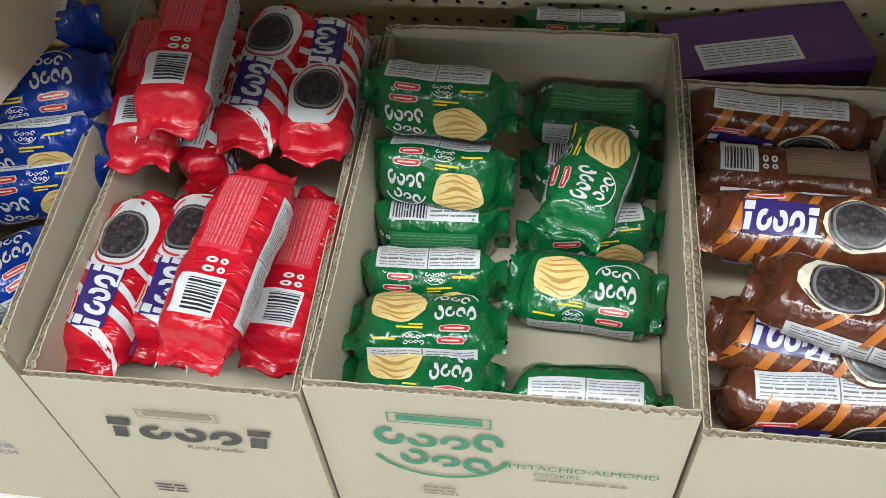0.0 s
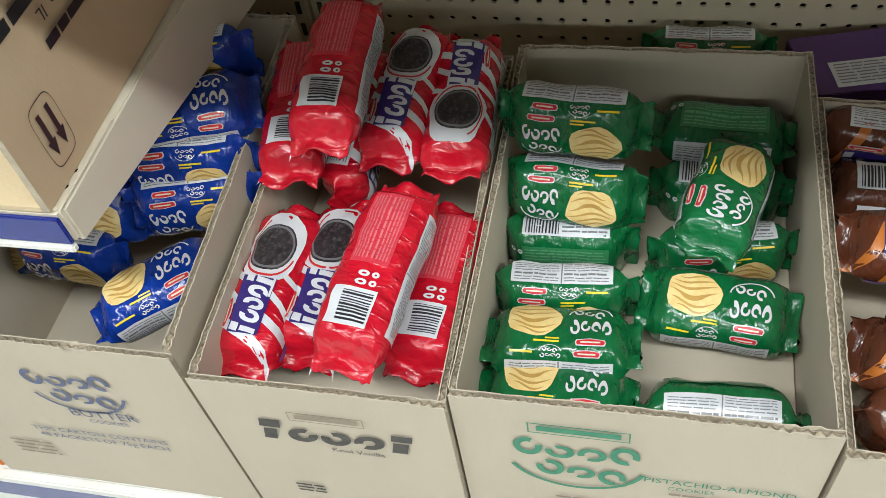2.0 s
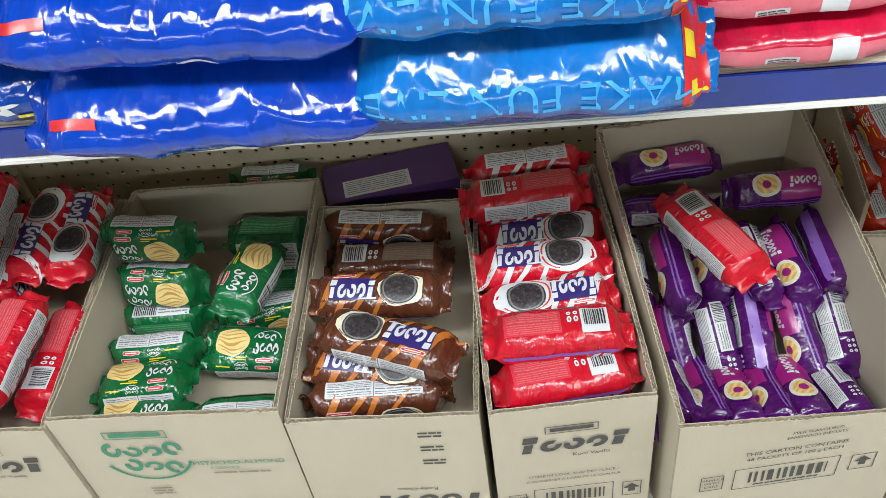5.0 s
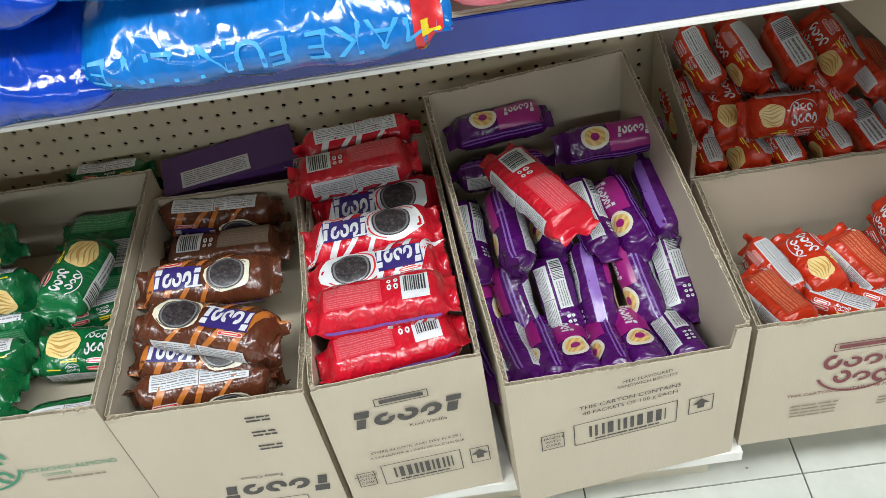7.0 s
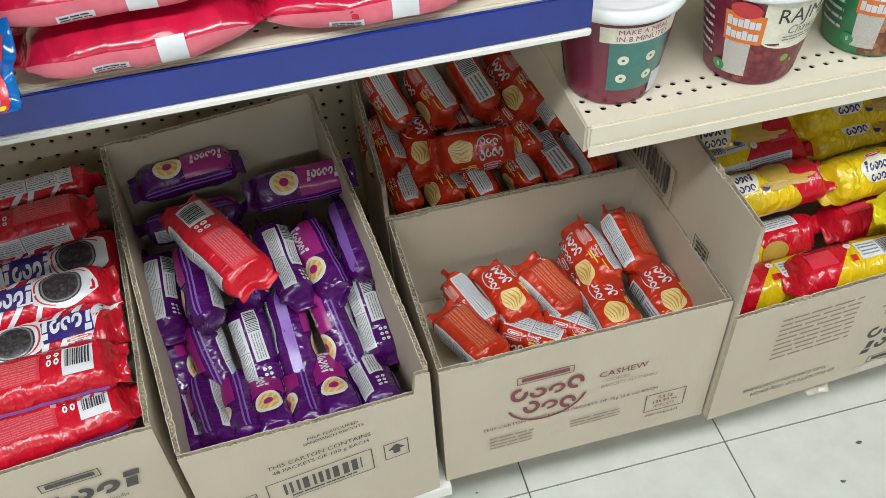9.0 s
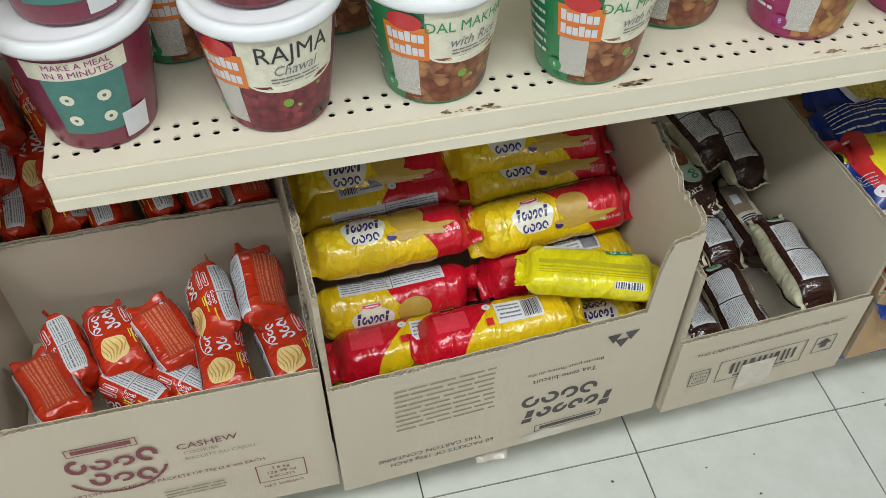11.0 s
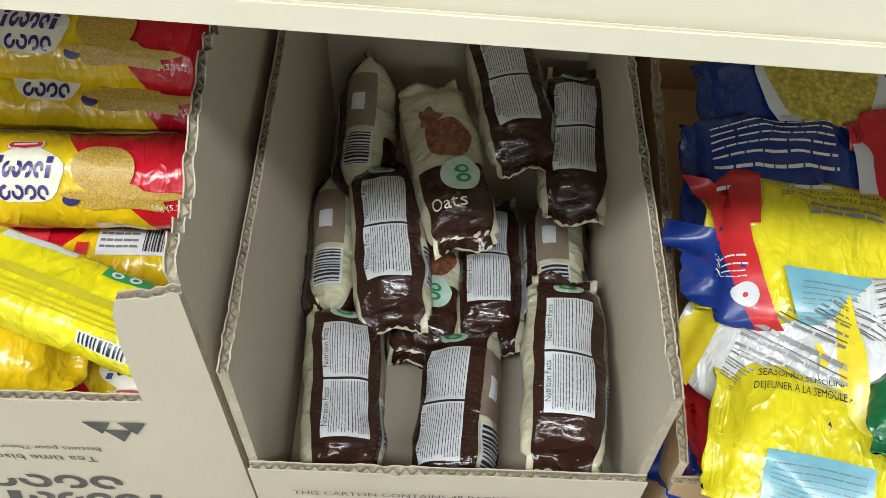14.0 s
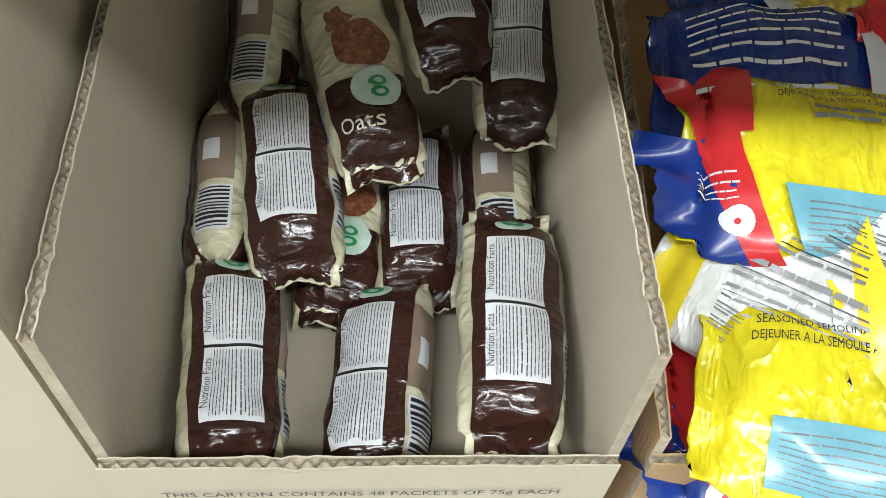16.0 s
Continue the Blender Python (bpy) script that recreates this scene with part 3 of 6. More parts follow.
def cookie_packet(colour, length, width, height, seed, label):
    """A pillow packet of cookies: cookie picture, emblem, tag, labels on the other sides."""
    ob = thing("cookie_packet", label, "cookie packet", group=colour + " cookie packets")
    w = Wrap(length, width, height, 2.6, seed, 0.019, 0.012, 1.25)
    w.body("wrapper", FILM[colour], ob)
    w.seams(ob, FILM[colour])
    q = w.round / 4
    w.stick("cookie_print", ring(length * 0.16, -0.004, 0.0235 if colour != "orange" else 0.017, 0.0165 if colour != "orange" else 0.0125, uneven=0.05, seed=seed, n=22, rings=4), GOLD_COOKIE, ob, 0.0007)
    w.stick("piping", ridges(length * 0.16, -0.004, 0.0225 if colour != "orange" else 0.0162, 0.0158 if colour != "orange" else 0.0118), COOKIE_EDGE, ob, 0.0010)
    for shape in round_mark(-length * 0.19, -0.003, 0.036):
        w.stick("emblem", shape, WHITE, ob, 0.0007)
    outlined_tag(w, ob, -length * 0.19 - 0.011, -length * 0.19 + 0.011, 0.0150, 0.0200, 0.0008)
    w.stick("flavour_line", joined(rect(0.0, 0.022, 0.0165, 0.0185, 5, 1), rect(0.0, 0.012, 0.0135, 0.0150, 4, 1)), YELLOW_INK, ob, 0.0008)
    for shape in round_mark(length * 0.05, q * 0.62, 0.018):
        w.stick("side_emblem", shape, WHITE, ob, 0.0008)
    outlined_tag(w, ob, -length * 0.24, -length * 0.10, q * 0.56, q * 0.68, 0.0008)
    w.stick("flavour_line", rect(length * 0.16, length * 0.30, q * 0.60, q * 0.65, 5, 1), YELLOW_INK, ob, 0.0008)
    nutrition(w, ob, -length * 0.33, length * 0.33, q * 1.08, q * 0.52, seed)
    code_label(w, ob, -length * 0.30, length * 0.30, -q * 1.05, q * 0.60, seed + 3)
    w.stick("ingredients_panel", rect(-length * 0.30, length * 0.30, q * 1.72, q * 2.35, 10, 6), PALE_GREEN_INK if colour == "green" else RUST_INK if colour == "orange" else BLUE_INK, ob, 0.0006)
    w.stick("small_print", lines_of_print(-length * 0.28, length * 0.28, q * 1.76, q * 2.31, 8, seed + 40, 0.4, 9), PANEL_PRINT[colour], ob, 0.0010)
    w.stick("recycling_mark", joined(*[ring(-length * 0.36 + 0.007 * i, q * 2.2, 0.0026, 0.0026, 0.3, n=10, rings=1) for i in range(2)]), WHITE, ob, 0.0008)
    return ob


def cream_packet(colour, length, seed, label):
    """A sandwich-biscuit roll: swirl, dark biscuit and blue emblem in front, text and barcode behind."""
    width, height = 0.063, 0.051
    ob = thing("biscuit_packet", label, "biscuit packet", group=colour + " cream biscuit packets")
    w = Wrap(length, width, height, 2.5, seed, 0.017, 0.014, 1.2)
    w.body("wrapper", FILM[colour], ob, 50)
    w.seams(ob, FILM[colour])
    q = w.round / 4
    swirl, milk = (WHITE, WHITE) if colour == "red" else (ORANGE_BROWN, CREAM_INK)
    cx = length * 0.17
    bands = []
    for i in range(4):
        x0 = -length * 0.36 + i * length * 0.135
        pts, faces = rect(0, 1, -q * 0.95, q * 0.95, 3, 12)
        bands.append(([(x0 + (0.010 - 0.0012 * i) * u + s * 0.55 + 3.0 * s * s * (1 if i % 2 else -1), s) for u, s in pts], faces))
    w.stick("stripes", joined(*bands), swirl, ob, 0.0006)
    w.stick("milk_swirl", ring(cx, 0.0, 0.038 if colour == "red" else 0.030, 0.025 if colour == "red" else 0.021, 0.0, n=24, rings=4, uneven=0.06, seed=seed), milk, ob, 0.0008)
    w.stick("swirl_line", ring(cx, 0.0, 0.033 if colour == "red" else 0.028, 0.0215 if colour == "red" else 0.0195, 0.93, 30, 250, n=20, rings=1), RED_INK if colour == "red" else TAUPE_INK, ob, 0.0010)
    w.stick("cookie_print", ring(cx - 0.002, 0.001, 0.0245, 0.0185, n=24, rings=4), DARK_COOKIE, ob, 0.0012)
    w.stick("cookie_rim", ring(cx - 0.002, 0.001, 0.0225, 0.0168, 0.9, n=24, rings=1), GREY_INK, ob, 0.0014)
    w.stick("name_panel", rect(-length * 0.33, -length * 0.02, -0.011, 0.0125, 10, 5), NAVY_INK, ob, 0.0010)
    w.stick("emblem", slab_mark(-length * 0.17, 0.001, length * 0.34, 0.019), WHITE, ob, 0.0014)
    outlined_tag(w, ob, -length * 0.30, -length * 0.16, 0.0150, 0.0190, 0.0012)
    w.stick("flavour_line", rect(-length * 0.12, length * 0.0, -0.0105, -0.0085, 5, 1), WHITE, ob, 0.0014)
    # the back: text panel, small marks, barcode
    w.stick("ingredients_panel", rect(-length * 0.02, length * 0.36, q * 1.72, q * 2.3, 12, 6), PINK_INK if colour == "red" else TAUPE_INK, ob, 0.0006)
    w.stick("small_print", lines_of_print(0.0, length * 0.345, q * 1.76, q * 2.26, 10, seed + 40, 0.4, 8), PANEL_PRINT[colour], ob, 0.0010)
    w.stick("recycling_mark", joined(*[ring(-length * 0.075 - 0.008 * (i % 2), q * 1.85 + 0.007 * (i // 2), 0.0028, 0.0028, 0.35, n=10, rings=1) for i in range(4)]), WHITE, ob, 0.0008)
    w.stick("label", rect(-length * 0.33, -length * 0.15, q * 1.72, q * 2.35, 8, 5), WHITE, ob, 0.0006, "white barcode label")
    w.stick("barcode", bar_code(-length * 0.31, -length * 0.17, q * 1.76, q * 2.15, seed), BLACK_INK, ob, 0.0010)
    nutrition(w, ob, -length * 0.32, length * 0.32, q * 1.08, q * 0.46, seed + 5)
    w.stick("seam_line", rect(-length * 0.38, length * 0.38, -q * 1.05, -q * 0.98, 14, 1), LILAC_INK, ob, 0.0008)
    return ob


def jam_packet(length, seed, label):
    """A purple roll of jam biscuits."""
    ob = thing("jam_biscuit_packet", label, "biscuit packet", group="purple jam biscuit rolls")
    w = Wrap(length, 0.050, 0.046, 2.1, seed, 0.016, 0.012, 1.2)
    w.body("wrapper", FILM["purple"], ob)
    w.seams(ob, FILM["purple"])
    q = w.round / 4
    w.stick("lilac_panel", rect(-length * 0.40, length * 0.02, -q * 0.6, q * 0.6, 10, 8), MAGENTA_INK, ob, 0.0005)
    w.stick("cookie_print", ring(length * 0.14, 0.0, 0.019, 0.017, n=22, rings=3), CREAM_INK, ob, 0.0008)
    w.stick("cookie_ring", ring(length * 0.14, 0.0, 0.014, 0.0125, n=20, rings=3), COOKIE, ob, 0.0010)
    w.stick("jam_spot", ring(length * 0.14, 0.0, 0.006, 0.0055, n=14, rings=2), MAGENTA_INK, ob, 0.0012)
    w.stick("emblem", slab_mark(-length * 0.2, 0.0, length * 0.3, 0.015, 6), WHITE, ob, 0.0010)
    w.stick("stripes", joined(*[rect(-length * 0.38, length * 0.38, q * (0.72 + 0.14 * i), q * (0.78 + 0.14 * i), 12, 1) for i in range(2)]), LILAC_INK, ob, 0.0007)
    nutrition(w, ob, -length * 0.30, length * 0.34, q * 1.55, q * 0.5, seed)
    code_label(w, ob, -length * 0.34, length * 0.12, q * 2.1, q * 0.42, seed + 2)
    w.stick("recycling_mark", joined(*[ring(length * 0.2 + 0.007 * (i % 3), q * 2.05 + 0.006 * (i // 3), 0.0022, 0.0022, 0.3, n=9, rings=1) for i in range(6)]), WHITE, ob, 0.0008)
    w.stick("side_stripe", rect(-length * 0.38, length * 0.38, -q * 1.3, -q * 0.95, 12, 2), LILAC_INK, ob, 0.0006)
    return ob


def marie_packet(length, seed, label):
    """A gold and red roll of tea biscuits."""
    ob = thing("tea_biscuit_packet", label, "biscuit packet", group="gold tea biscuit rolls")
    w = Wrap(length, 0.064, 0.058, 2.2, seed, 0.018, 0.014, 0.9)
    w.body("wrapper", FILM["marie"], ob, 52)
    w.seams(ob, FILM["marie"])
    q = w.round / 4
    w.stick("white_glow", ring(-length * 0.14, 0.003, 0.025, 0.018, n=22, rings=4, uneven=0.05), CREAM_INK, ob, 0.0006)
    w.stick("emblem", slab_mark(-length * 0.14, 0.0075, 0.040, 0.014, 6), NAVY_INK, ob, 0.0010)
    w.stick("emblem_line", crescents(-length * 0.14, -0.0075, 0.032, 0.0095, (1.0, 1.0, 1.0, 1.0)), NAVY_INK, ob, 0.0010)
    outlined_tag(w, ob, -length * 0.14 - 0.010, -length * 0.14 + 0.010, 0.0198, 0.0242, 0.0010)
    w.stick("cup_print", ring(length * 0.0, -0.012, 0.0055, 0.0045, n=12, rings=2), NAVY_INK, ob, 0.0010)
    w.stick("cookie_print", ring(length * 0.10, 0.007, 0.020, 0.016, n=24, rings=3), BISCUIT, ob, 0.0008)
    w.stick("wheat_print", ring(length * 0.16, -0.011, 0.034, 0.008, n=24, rings=2, uneven=0.25), BISCUIT, ob, 0.0011)
    w.stick("weight_line", words_at("150g (5.3 oz)", length * 0.30, -0.017, 0.0058), WHITE, ob, 0.0009)
    w.stick("sunburst", joined(*[ring(-length * 0.33, -0.002, 0.016, 0.013, 0.55, 20 + 60 * i, 55 + 60 * i, n=6, rings=1) for i in range(6)]), YELLOW_INK, ob, 0.0007)
    nutrition(w, ob, -length * 0.30, length * 0.30, q * 1.1, q * 0.62, seed)
    code_label(w, ob, -length * 0.24, length * 0.02, q * 2.0, q * 0.5, seed + 1)
    w.stick("ingredients_panel", rect(length * 0.18, length * 0.36, q * 1.75, q * 2.2, 6, 5), PINK_INK, ob, 0.0007)
    w.stick("round_mark", ring(length * 0.06, q * 1.8, 0.005, 0.005, 0.2, n=14, rings=2), WHITE, ob, 0.0009)
    w.stick("cherry_mark", rect(length * 0.045, length * 0.085, q * 2.08, q * 2.25, 3, 2), RED_INK, ob, 0.0009)
    return ob


def lemon_packet(length, seed, label):
    ob = thing("yellow_biscuit_packet", label, "biscuit packet")
    w = Wrap(length, 0.056, 0.036, 3.4, seed, 0.014, 0.012, 0.8)
    w.body("wrapper", FILM["yellow"], ob)
    w.seams(ob, FILM["yellow"])
    w.stick("fold_line", joined(*[rect(-length * 0.36, length * 0.36, -0.010 + 0.003 * i, -0.0088 + 0.003 * i, 10, 1) for i in range(4)]), ink("dull_yellow_ink", (0.55, 0.48, 0.02)), ob, 0.0006)
    w.stick("green_tag", rect(length * 0.10, length * 0.28, 0.009, 0.019, 6, 3), GREEN_INK, ob, 0.0008)
    w.stick("tag_mark", joined(ring(length * 0.15, 0.014, 0.004, 0.0036, 0.5, n=12, rings=1), ring(length * 0.22, 0.014, 0.004, 0.0036, 0.5, n=12, rings=1)), WHITE, ob, 0.0010)
    w.stick("label", rect(-length * 0.32, -length * 0.02, 0.012, 0.020, 6, 3), WHITE, ob, 0.0007)
    w.stick("small_label", rect(length * 0.14, length * 0.34, -0.030, -0.016, 5, 4), WHITE, ob, 0.0007, "white barcode label")
    w.stick("barcode", bar_code(length * 0.15, length * 0.33, -0.029, -0.017, 4), BLACK_INK, ob, 0.0011)
    return ob


def oats_packet(length, seed, label):
    """Cream and dark brown packet of oat cookies."""
    ob = thing("oat_cookie_packet", label, "cookie packet", group="oat cookie packets")
    w = Wrap(length, 0.061, 0.050, 2.3, seed, 0.036, 0.012, 1.4)
    w.body("wrapper", FILM["oats"], ob, 50, 40)
    q = w.round / 4
    w.stick("brown_panel", rect(-length * 0.497, length * 0.497, q * 1.40, q * 2.54, 40, 16), BROWN_PRINT, ob, 0.0014, "dark brown printed panel")
    w.stick("brown_front", rect(length * 0.10, length * 0.497, -q * 0.62, q * 0.62, 24, 16), BROWN_PRINT, ob, 0.0014)
    for x0, x1, sd in ((-length * 0.29, -length * 0.005, 1), (length * 0.005, length * 0.29, 2)):
        w.stick("label", rect(x0, x1, q * 1.62, q * 2.26, 8, 8), WHITE, ob, 0.0019, "white nutrition label")
        shapes = [lines_of_print(x0 + 0.002, x1 - 0.002, q * 1.73, q * 2.24, 15, seed * 7 + sd, 0.26, 9)]
        shapes.append(words_at("Nutrition Facts", (x0 + x1) / 2, q * 1.68, 0.0062, 180, 0.85))
        w.stick("small_print", joined(*shapes), BLACK_INK, ob, 0.0023)
    w.stick("table_rule", rect(-0.0007, 0.0007, q * 1.62, q * 2.26, 1, 8), BLACK_INK, ob, 0.0023)
    w.stick("cookie_print", ring(-length * 0.06, 0.003, 0.019, 0.017, n=20, rings=3, uneven=0.06), CRUMB, ob, 0.0008)
    w.stick("nuts_print", ring(-length * 0.19, -0.008, 0.011, 0.008, n=16, rings=2, uneven=0.2), CRUMB, ob, 0.0009)
    w.stick("emblem_panel", ring(length * 0.16, 0.005, 0.015, 0.014, n=18, rings=3), PALE_MINT, ob, 0.0019)
    w.stick("emblem", joined(ring(length * 0.14, 0.005, 0.004, 0.005, 0.5, n=10, rings=1), ring(length * 0.19, 0.005, 0.004, 0.005, 0.5, n=10, rings=1)), GREEN_INK, ob, 0.0023)
    w.stick("oats_words", words_at("Oats", length * 0.30, -0.009, 0.014, 90), CREAM_INK, ob, 0.0020)
    w.stick("end_emblem", ring(-length * 0.37, q * 1.95, 0.0075, 0.0095, n=14, rings=2), PALE_MINT, ob, 0.0019)
    w.stick("end_emblem_spot", ring(-length * 0.37, q * 1.95, 0.004, 0.005, 0.5, n=12, rings=1), GREEN_INK, ob, 0.0023)
    w.stick("taupe_panel", rect(-length * 0.30, length * 0.05, -q * 1.45, -q * 0.85, 8, 5), TAUPE_LIGHT, ob, 0.0006)
    w.stick("price_sticker", rect(-length * 0.16, -length * 0.05, -q * 1.3, -q * 1.05, 3, 3), WHITE, ob, 0.0009)
    w.stick("barcode_label", rect(length * 0.08, length * 0.30, -q * 1.4, -q * 0.85, 5, 4), WHITE, ob, 0.0007)
    w.stick("barcode", bar_code(length * 0.09, length * 0.29, -q * 1.36, -q * 0.9, seed), BLACK_INK, ob, 0.0011)
    return ob


GOLD_COOKIE = material("gold_cookie_print", (0.86, 0.70, 0.34), (0.76, 0.53, 0.19), 70, 0.35)
COOKIE_EDGE = ink("cookie_ridge_ink", (0.58, 0.34, 0.09))
PANEL_PRINT = {"green": ink("leaf_print_ink", (0.16, 0.42, 0.22)), "blue": ink("azure_print_ink", (0.16, 0.24, 0.55)), "orange": ink("salmon_print_ink", (0.70, 0.22, 0.12)), "red": ink("rose_print_ink", (0.72, 0.20, 0.22)), "brown": ink("sand_print_ink", (0.34, 0.22, 0.15))}
ROSE_INK = ink("rose_panel_ink", (0.70, 0.17, 0.22), (0.62, 0.10, 0.15), 40)
ORANGE_BROWN = ink("orange_swirl_ink", (0.52, 0.16, 0.025))
BROWN_PRINT = film("dark_brown_print", (0.040, 0.014, 0.010), 0.2, 0.35)
PALE_MINT = ink("pale_mint_ink", (0.55, 0.72, 0.62))
TAUPE_LIGHT = ink("light_taupe_ink", (0.27, 0.20, 0.15))

# the first of each kind is the pattern; it is moved to the first place and copied to the others
PATTERN = {
    "green": lambda s: cookie_packet("green", 0.140, 0.066, 0.050, s, "glossy green cookie packet with a golden cookie print"),
    "blue": lambda s: cookie_packet("blue", 0.140, 0.066, 0.050, s, "glossy dark blue cookie packet with a golden cookie print"),
    "orange": lambda s: cookie_packet("orange", 0.120, 0.058, 0.045, s, "shiny orange-red foil cookie packet in a carton"),
    "red": lambda s: cream_packet("red", 0.180, s, "shiny red cream biscuit packet with white swirl print"),
    "brown": lambda s: cream_packet("brown", 0.190, s, "brown and orange chocolate cream biscuit packet"),
    "purple": lambda s: jam_packet(0.150, s, "dark purple jam biscuit roll with crimped ends"),
    "marie": lambda s: marie_packet(0.208, s, "golden yellow and red tea biscuit roll"),
    "yellow": lambda s: lemon_packet(0.168, s, "bright yellow flat biscuit packet lying on gold rolls"),
    "oats": lambda s: oats_packet(0.164, s, "cream and dark brown oat cookie packet"),
}
MADE = {}


def place_packets(rows):
    for i, (k, x, y, z, yaw, pitch, roll) in enumerate(rows):
        have = MADE.setdefault(k, [])
        m = pose(x, y, z, roll, -pitch, yaw)
        if len(have) < 3:
            ob = PATTERN[k](len(have) * 2 + 1)
            ob.matrix_basis = m
            have.append(ob)
        else:
            copy_thing(have[(i * 2 + len(rows)) % 3], m)


# the setting
FLOOR_Y0, SHELF_Y, BACK_Y, DECK_Z = -4.4, 0.917, 1.40, 0.235
X0, X1 = -2.2, 6.2


def slab(name, x0, x1, y0, y1, z0, z1, mat, label="", category=""):
    bm = box_bm(x0, x1, y0, y1, z0, z1)
    me = bpy.data.meshes.new(name)
    bm.to_mesh(me)
    bm.free()
    me.materials.append(mat)
    return tagged(new(name, me), label, category, kind="structure")


floor = slab("floor", X0, X1, FLOOR_Y0, BACK_Y + 0.1, -0.1, -0.003, JOINT, "pale speckled vinyl tile floor with dark joints", "floor")
slab("ceiling", X0, X1, FLOOR_Y0, BACK_Y + 0.1, 3.0, 3.1, WALL, "plain white shop ceiling", "ceiling")
slab("wall_south", X0, X1, FLOOR_Y0 - 0.1, FLOOR_Y0, -0.1, 3.1, WALL, "plain pale wall behind the aisle", "wall")
slab("wall_north", X0, X1, BACK_Y + 0.1, BACK_Y + 0.2, -0.1, 3.1, WALL, "plain pale wall behind the shelving", "wall")
slab("wall_west", X0 - 0.1, X0, FLOOR_Y0, BACK_Y + 0.1, -0.1, 3.1, WALL, "plain pale end wall", "wall")
slab("wall_east", X1, X1 + 0.1, FLOOR_Y0, BACK_Y + 0.1, -0.1, 3.1, WALL, "plain pale end wall", "wall")


def ceiling_lamp(x, y, length, width, share):
    ob = thing("ceiling_light", "long white fluorescent ceiling light", "ceiling light", pose(x, y, 2.99), "ceiling lights")
    part("housing", box_bm(-length / 2 - 0.03, length / 2 + 0.03, -width / 2 - 0.03, width / 2 + 0.03, -0.05, 0.0, 0.01), WHITE_EDGE, ob)
    for i in (-1, 1):
        bm = bmesh.new()
        bmesh.ops.create_cone(bm, cap_ends=True, segments=12, radius1=0.015, radius2=0.015, depth=length, matrix=pose(0, i * width * 0.25, -0.068, 0, 90, 0))
        part("tube", bm, TUBE, ob, smooth=True)
    la = bpy.data.lights.new("tube_light", "AREA")
    la.shape, la.size, la.size_y, la.energy, la.color = "RECTANGLE", length, width, LAMP_WATTS * share * length / 1.2, (0.93, 0.985, 1.0)
    lo = new("tube_light", la)
    lo.parent = ob
    lo.location = (0, 0, -0.09)


TUBE = bpy.data.materials.new("lit_tube")
TUBE.use_nodes = True
TUBE.node_tree.nodes["Principled BSDF"].inputs["Emission Color"].default_value = (0.93, 0.985, 1, 1)
TUBE.node_tree.nodes["Principled BSDF"].inputs["Emission Strength"].default_value = 6.0
for lamp_x in (-0.9, 0.7, 2.3, 3.9):
    for lamp_y, share in ((-0.3, 1.0), (-2.9, 0.55)):
        ceiling_lamp(lamp_x, lamp_y, 1.3, 0.26, share)


# shelving
def perforated(name, nx, ny, pitch, r, thick, m, mat, parent, rows=None):
    """A sheet with round holes at every pitch, in its own xy plane, its holes going through."""
    verts, faces = [], []
    ang = [radians(45 * i + 22.5) for i in range(8)]
    for j in range(ny):
        for i in range(nx):
            cx, cy, h = (i + 0.5) * pitch, (j + 0.5) * pitch, pitch / 2
            k = len(verts)
            if rows is not None and j not in rows:
                verts += [(cx - h, cy - h, 0), (cx + h, cy - h, 0), (cx + h, cy + h, 0), (cx - h, cy + h, 0)]
                faces.append((k, k + 1, k + 2, k + 3))
                continue
            verts += [(cx + r * math.cos(a), cy + r * math.sin(a), 0) for a in ang]
            verts += [(cx + r * math.cos(a), cy + r * math.sin(a), -thick) for a in ang]
            verts += [(cx + h, cy + h, 0), (cx - h, cy + h, 0), (cx - h, cy - h, 0), (cx + h, cy - h, 0)]
            c = (k + 16, k + 17, k + 18, k + 19)
            faces += [(k + 0, c[0], k + 1), (k + 1, c[0], c[1], k + 2), (k + 2, c[1], k + 3), (k + 3, c[1], c[2], k + 4), (k + 4, c[2], k + 5), (k + 5, c[2], c[3], k + 6), (k + 6, c[3], k + 7), (k + 7, c[3], c[0], k + 0)]
            faces += [(k + n, k + 8 + n, k + 8 + (n + 1) % 8, k + (n + 1) % 8) for n in range(8)]
    ob = child(name, to_mesh(name, verts, faces, [mat]), parent)
    ob.matrix_basis = m
    return ob


gondola = thing("gondola_back", "cream perforated pegboard back of the shelving", "pegboard", kind="structure")
perforated("pegboard", 132, 44, 0.0262, 0.0038, 0.004, pose(0.28, BACK_Y, 0.235, 90, 0, 0), PEG, gondola)
# added black sheet, so that the peg holes look shaded
part("backing", box_bm(0.2, 3.9, BACK_Y + 0.02, BACK_Y + 0.03, 0.0, 1.6), HOLE_SHADE, gondola)
for upright_x in (0.70, 2.19):
    up = thing("shelf_upright", "slotted cream steel shelf upright", "upright", pose(upright_x, BACK_Y - 0.004, 0), "shelf uprights", "structure")
    for dx in (-0.014, 0.014):
        part("post", box_bm(dx - 0.012, dx + 0.012, -0.014, 0.0, 0.0, 1.6, 0.002), PEG, up)
        for n in range(34):
            # a thin black bar paints the shade inside each slot
            part("slot", box_bm(dx - 0.003, dx + 0.003, -0.0155, -0.0145, 0.25 + n * 0.032, 0.268 + n * 0.032), HOLE_SHADE, up)

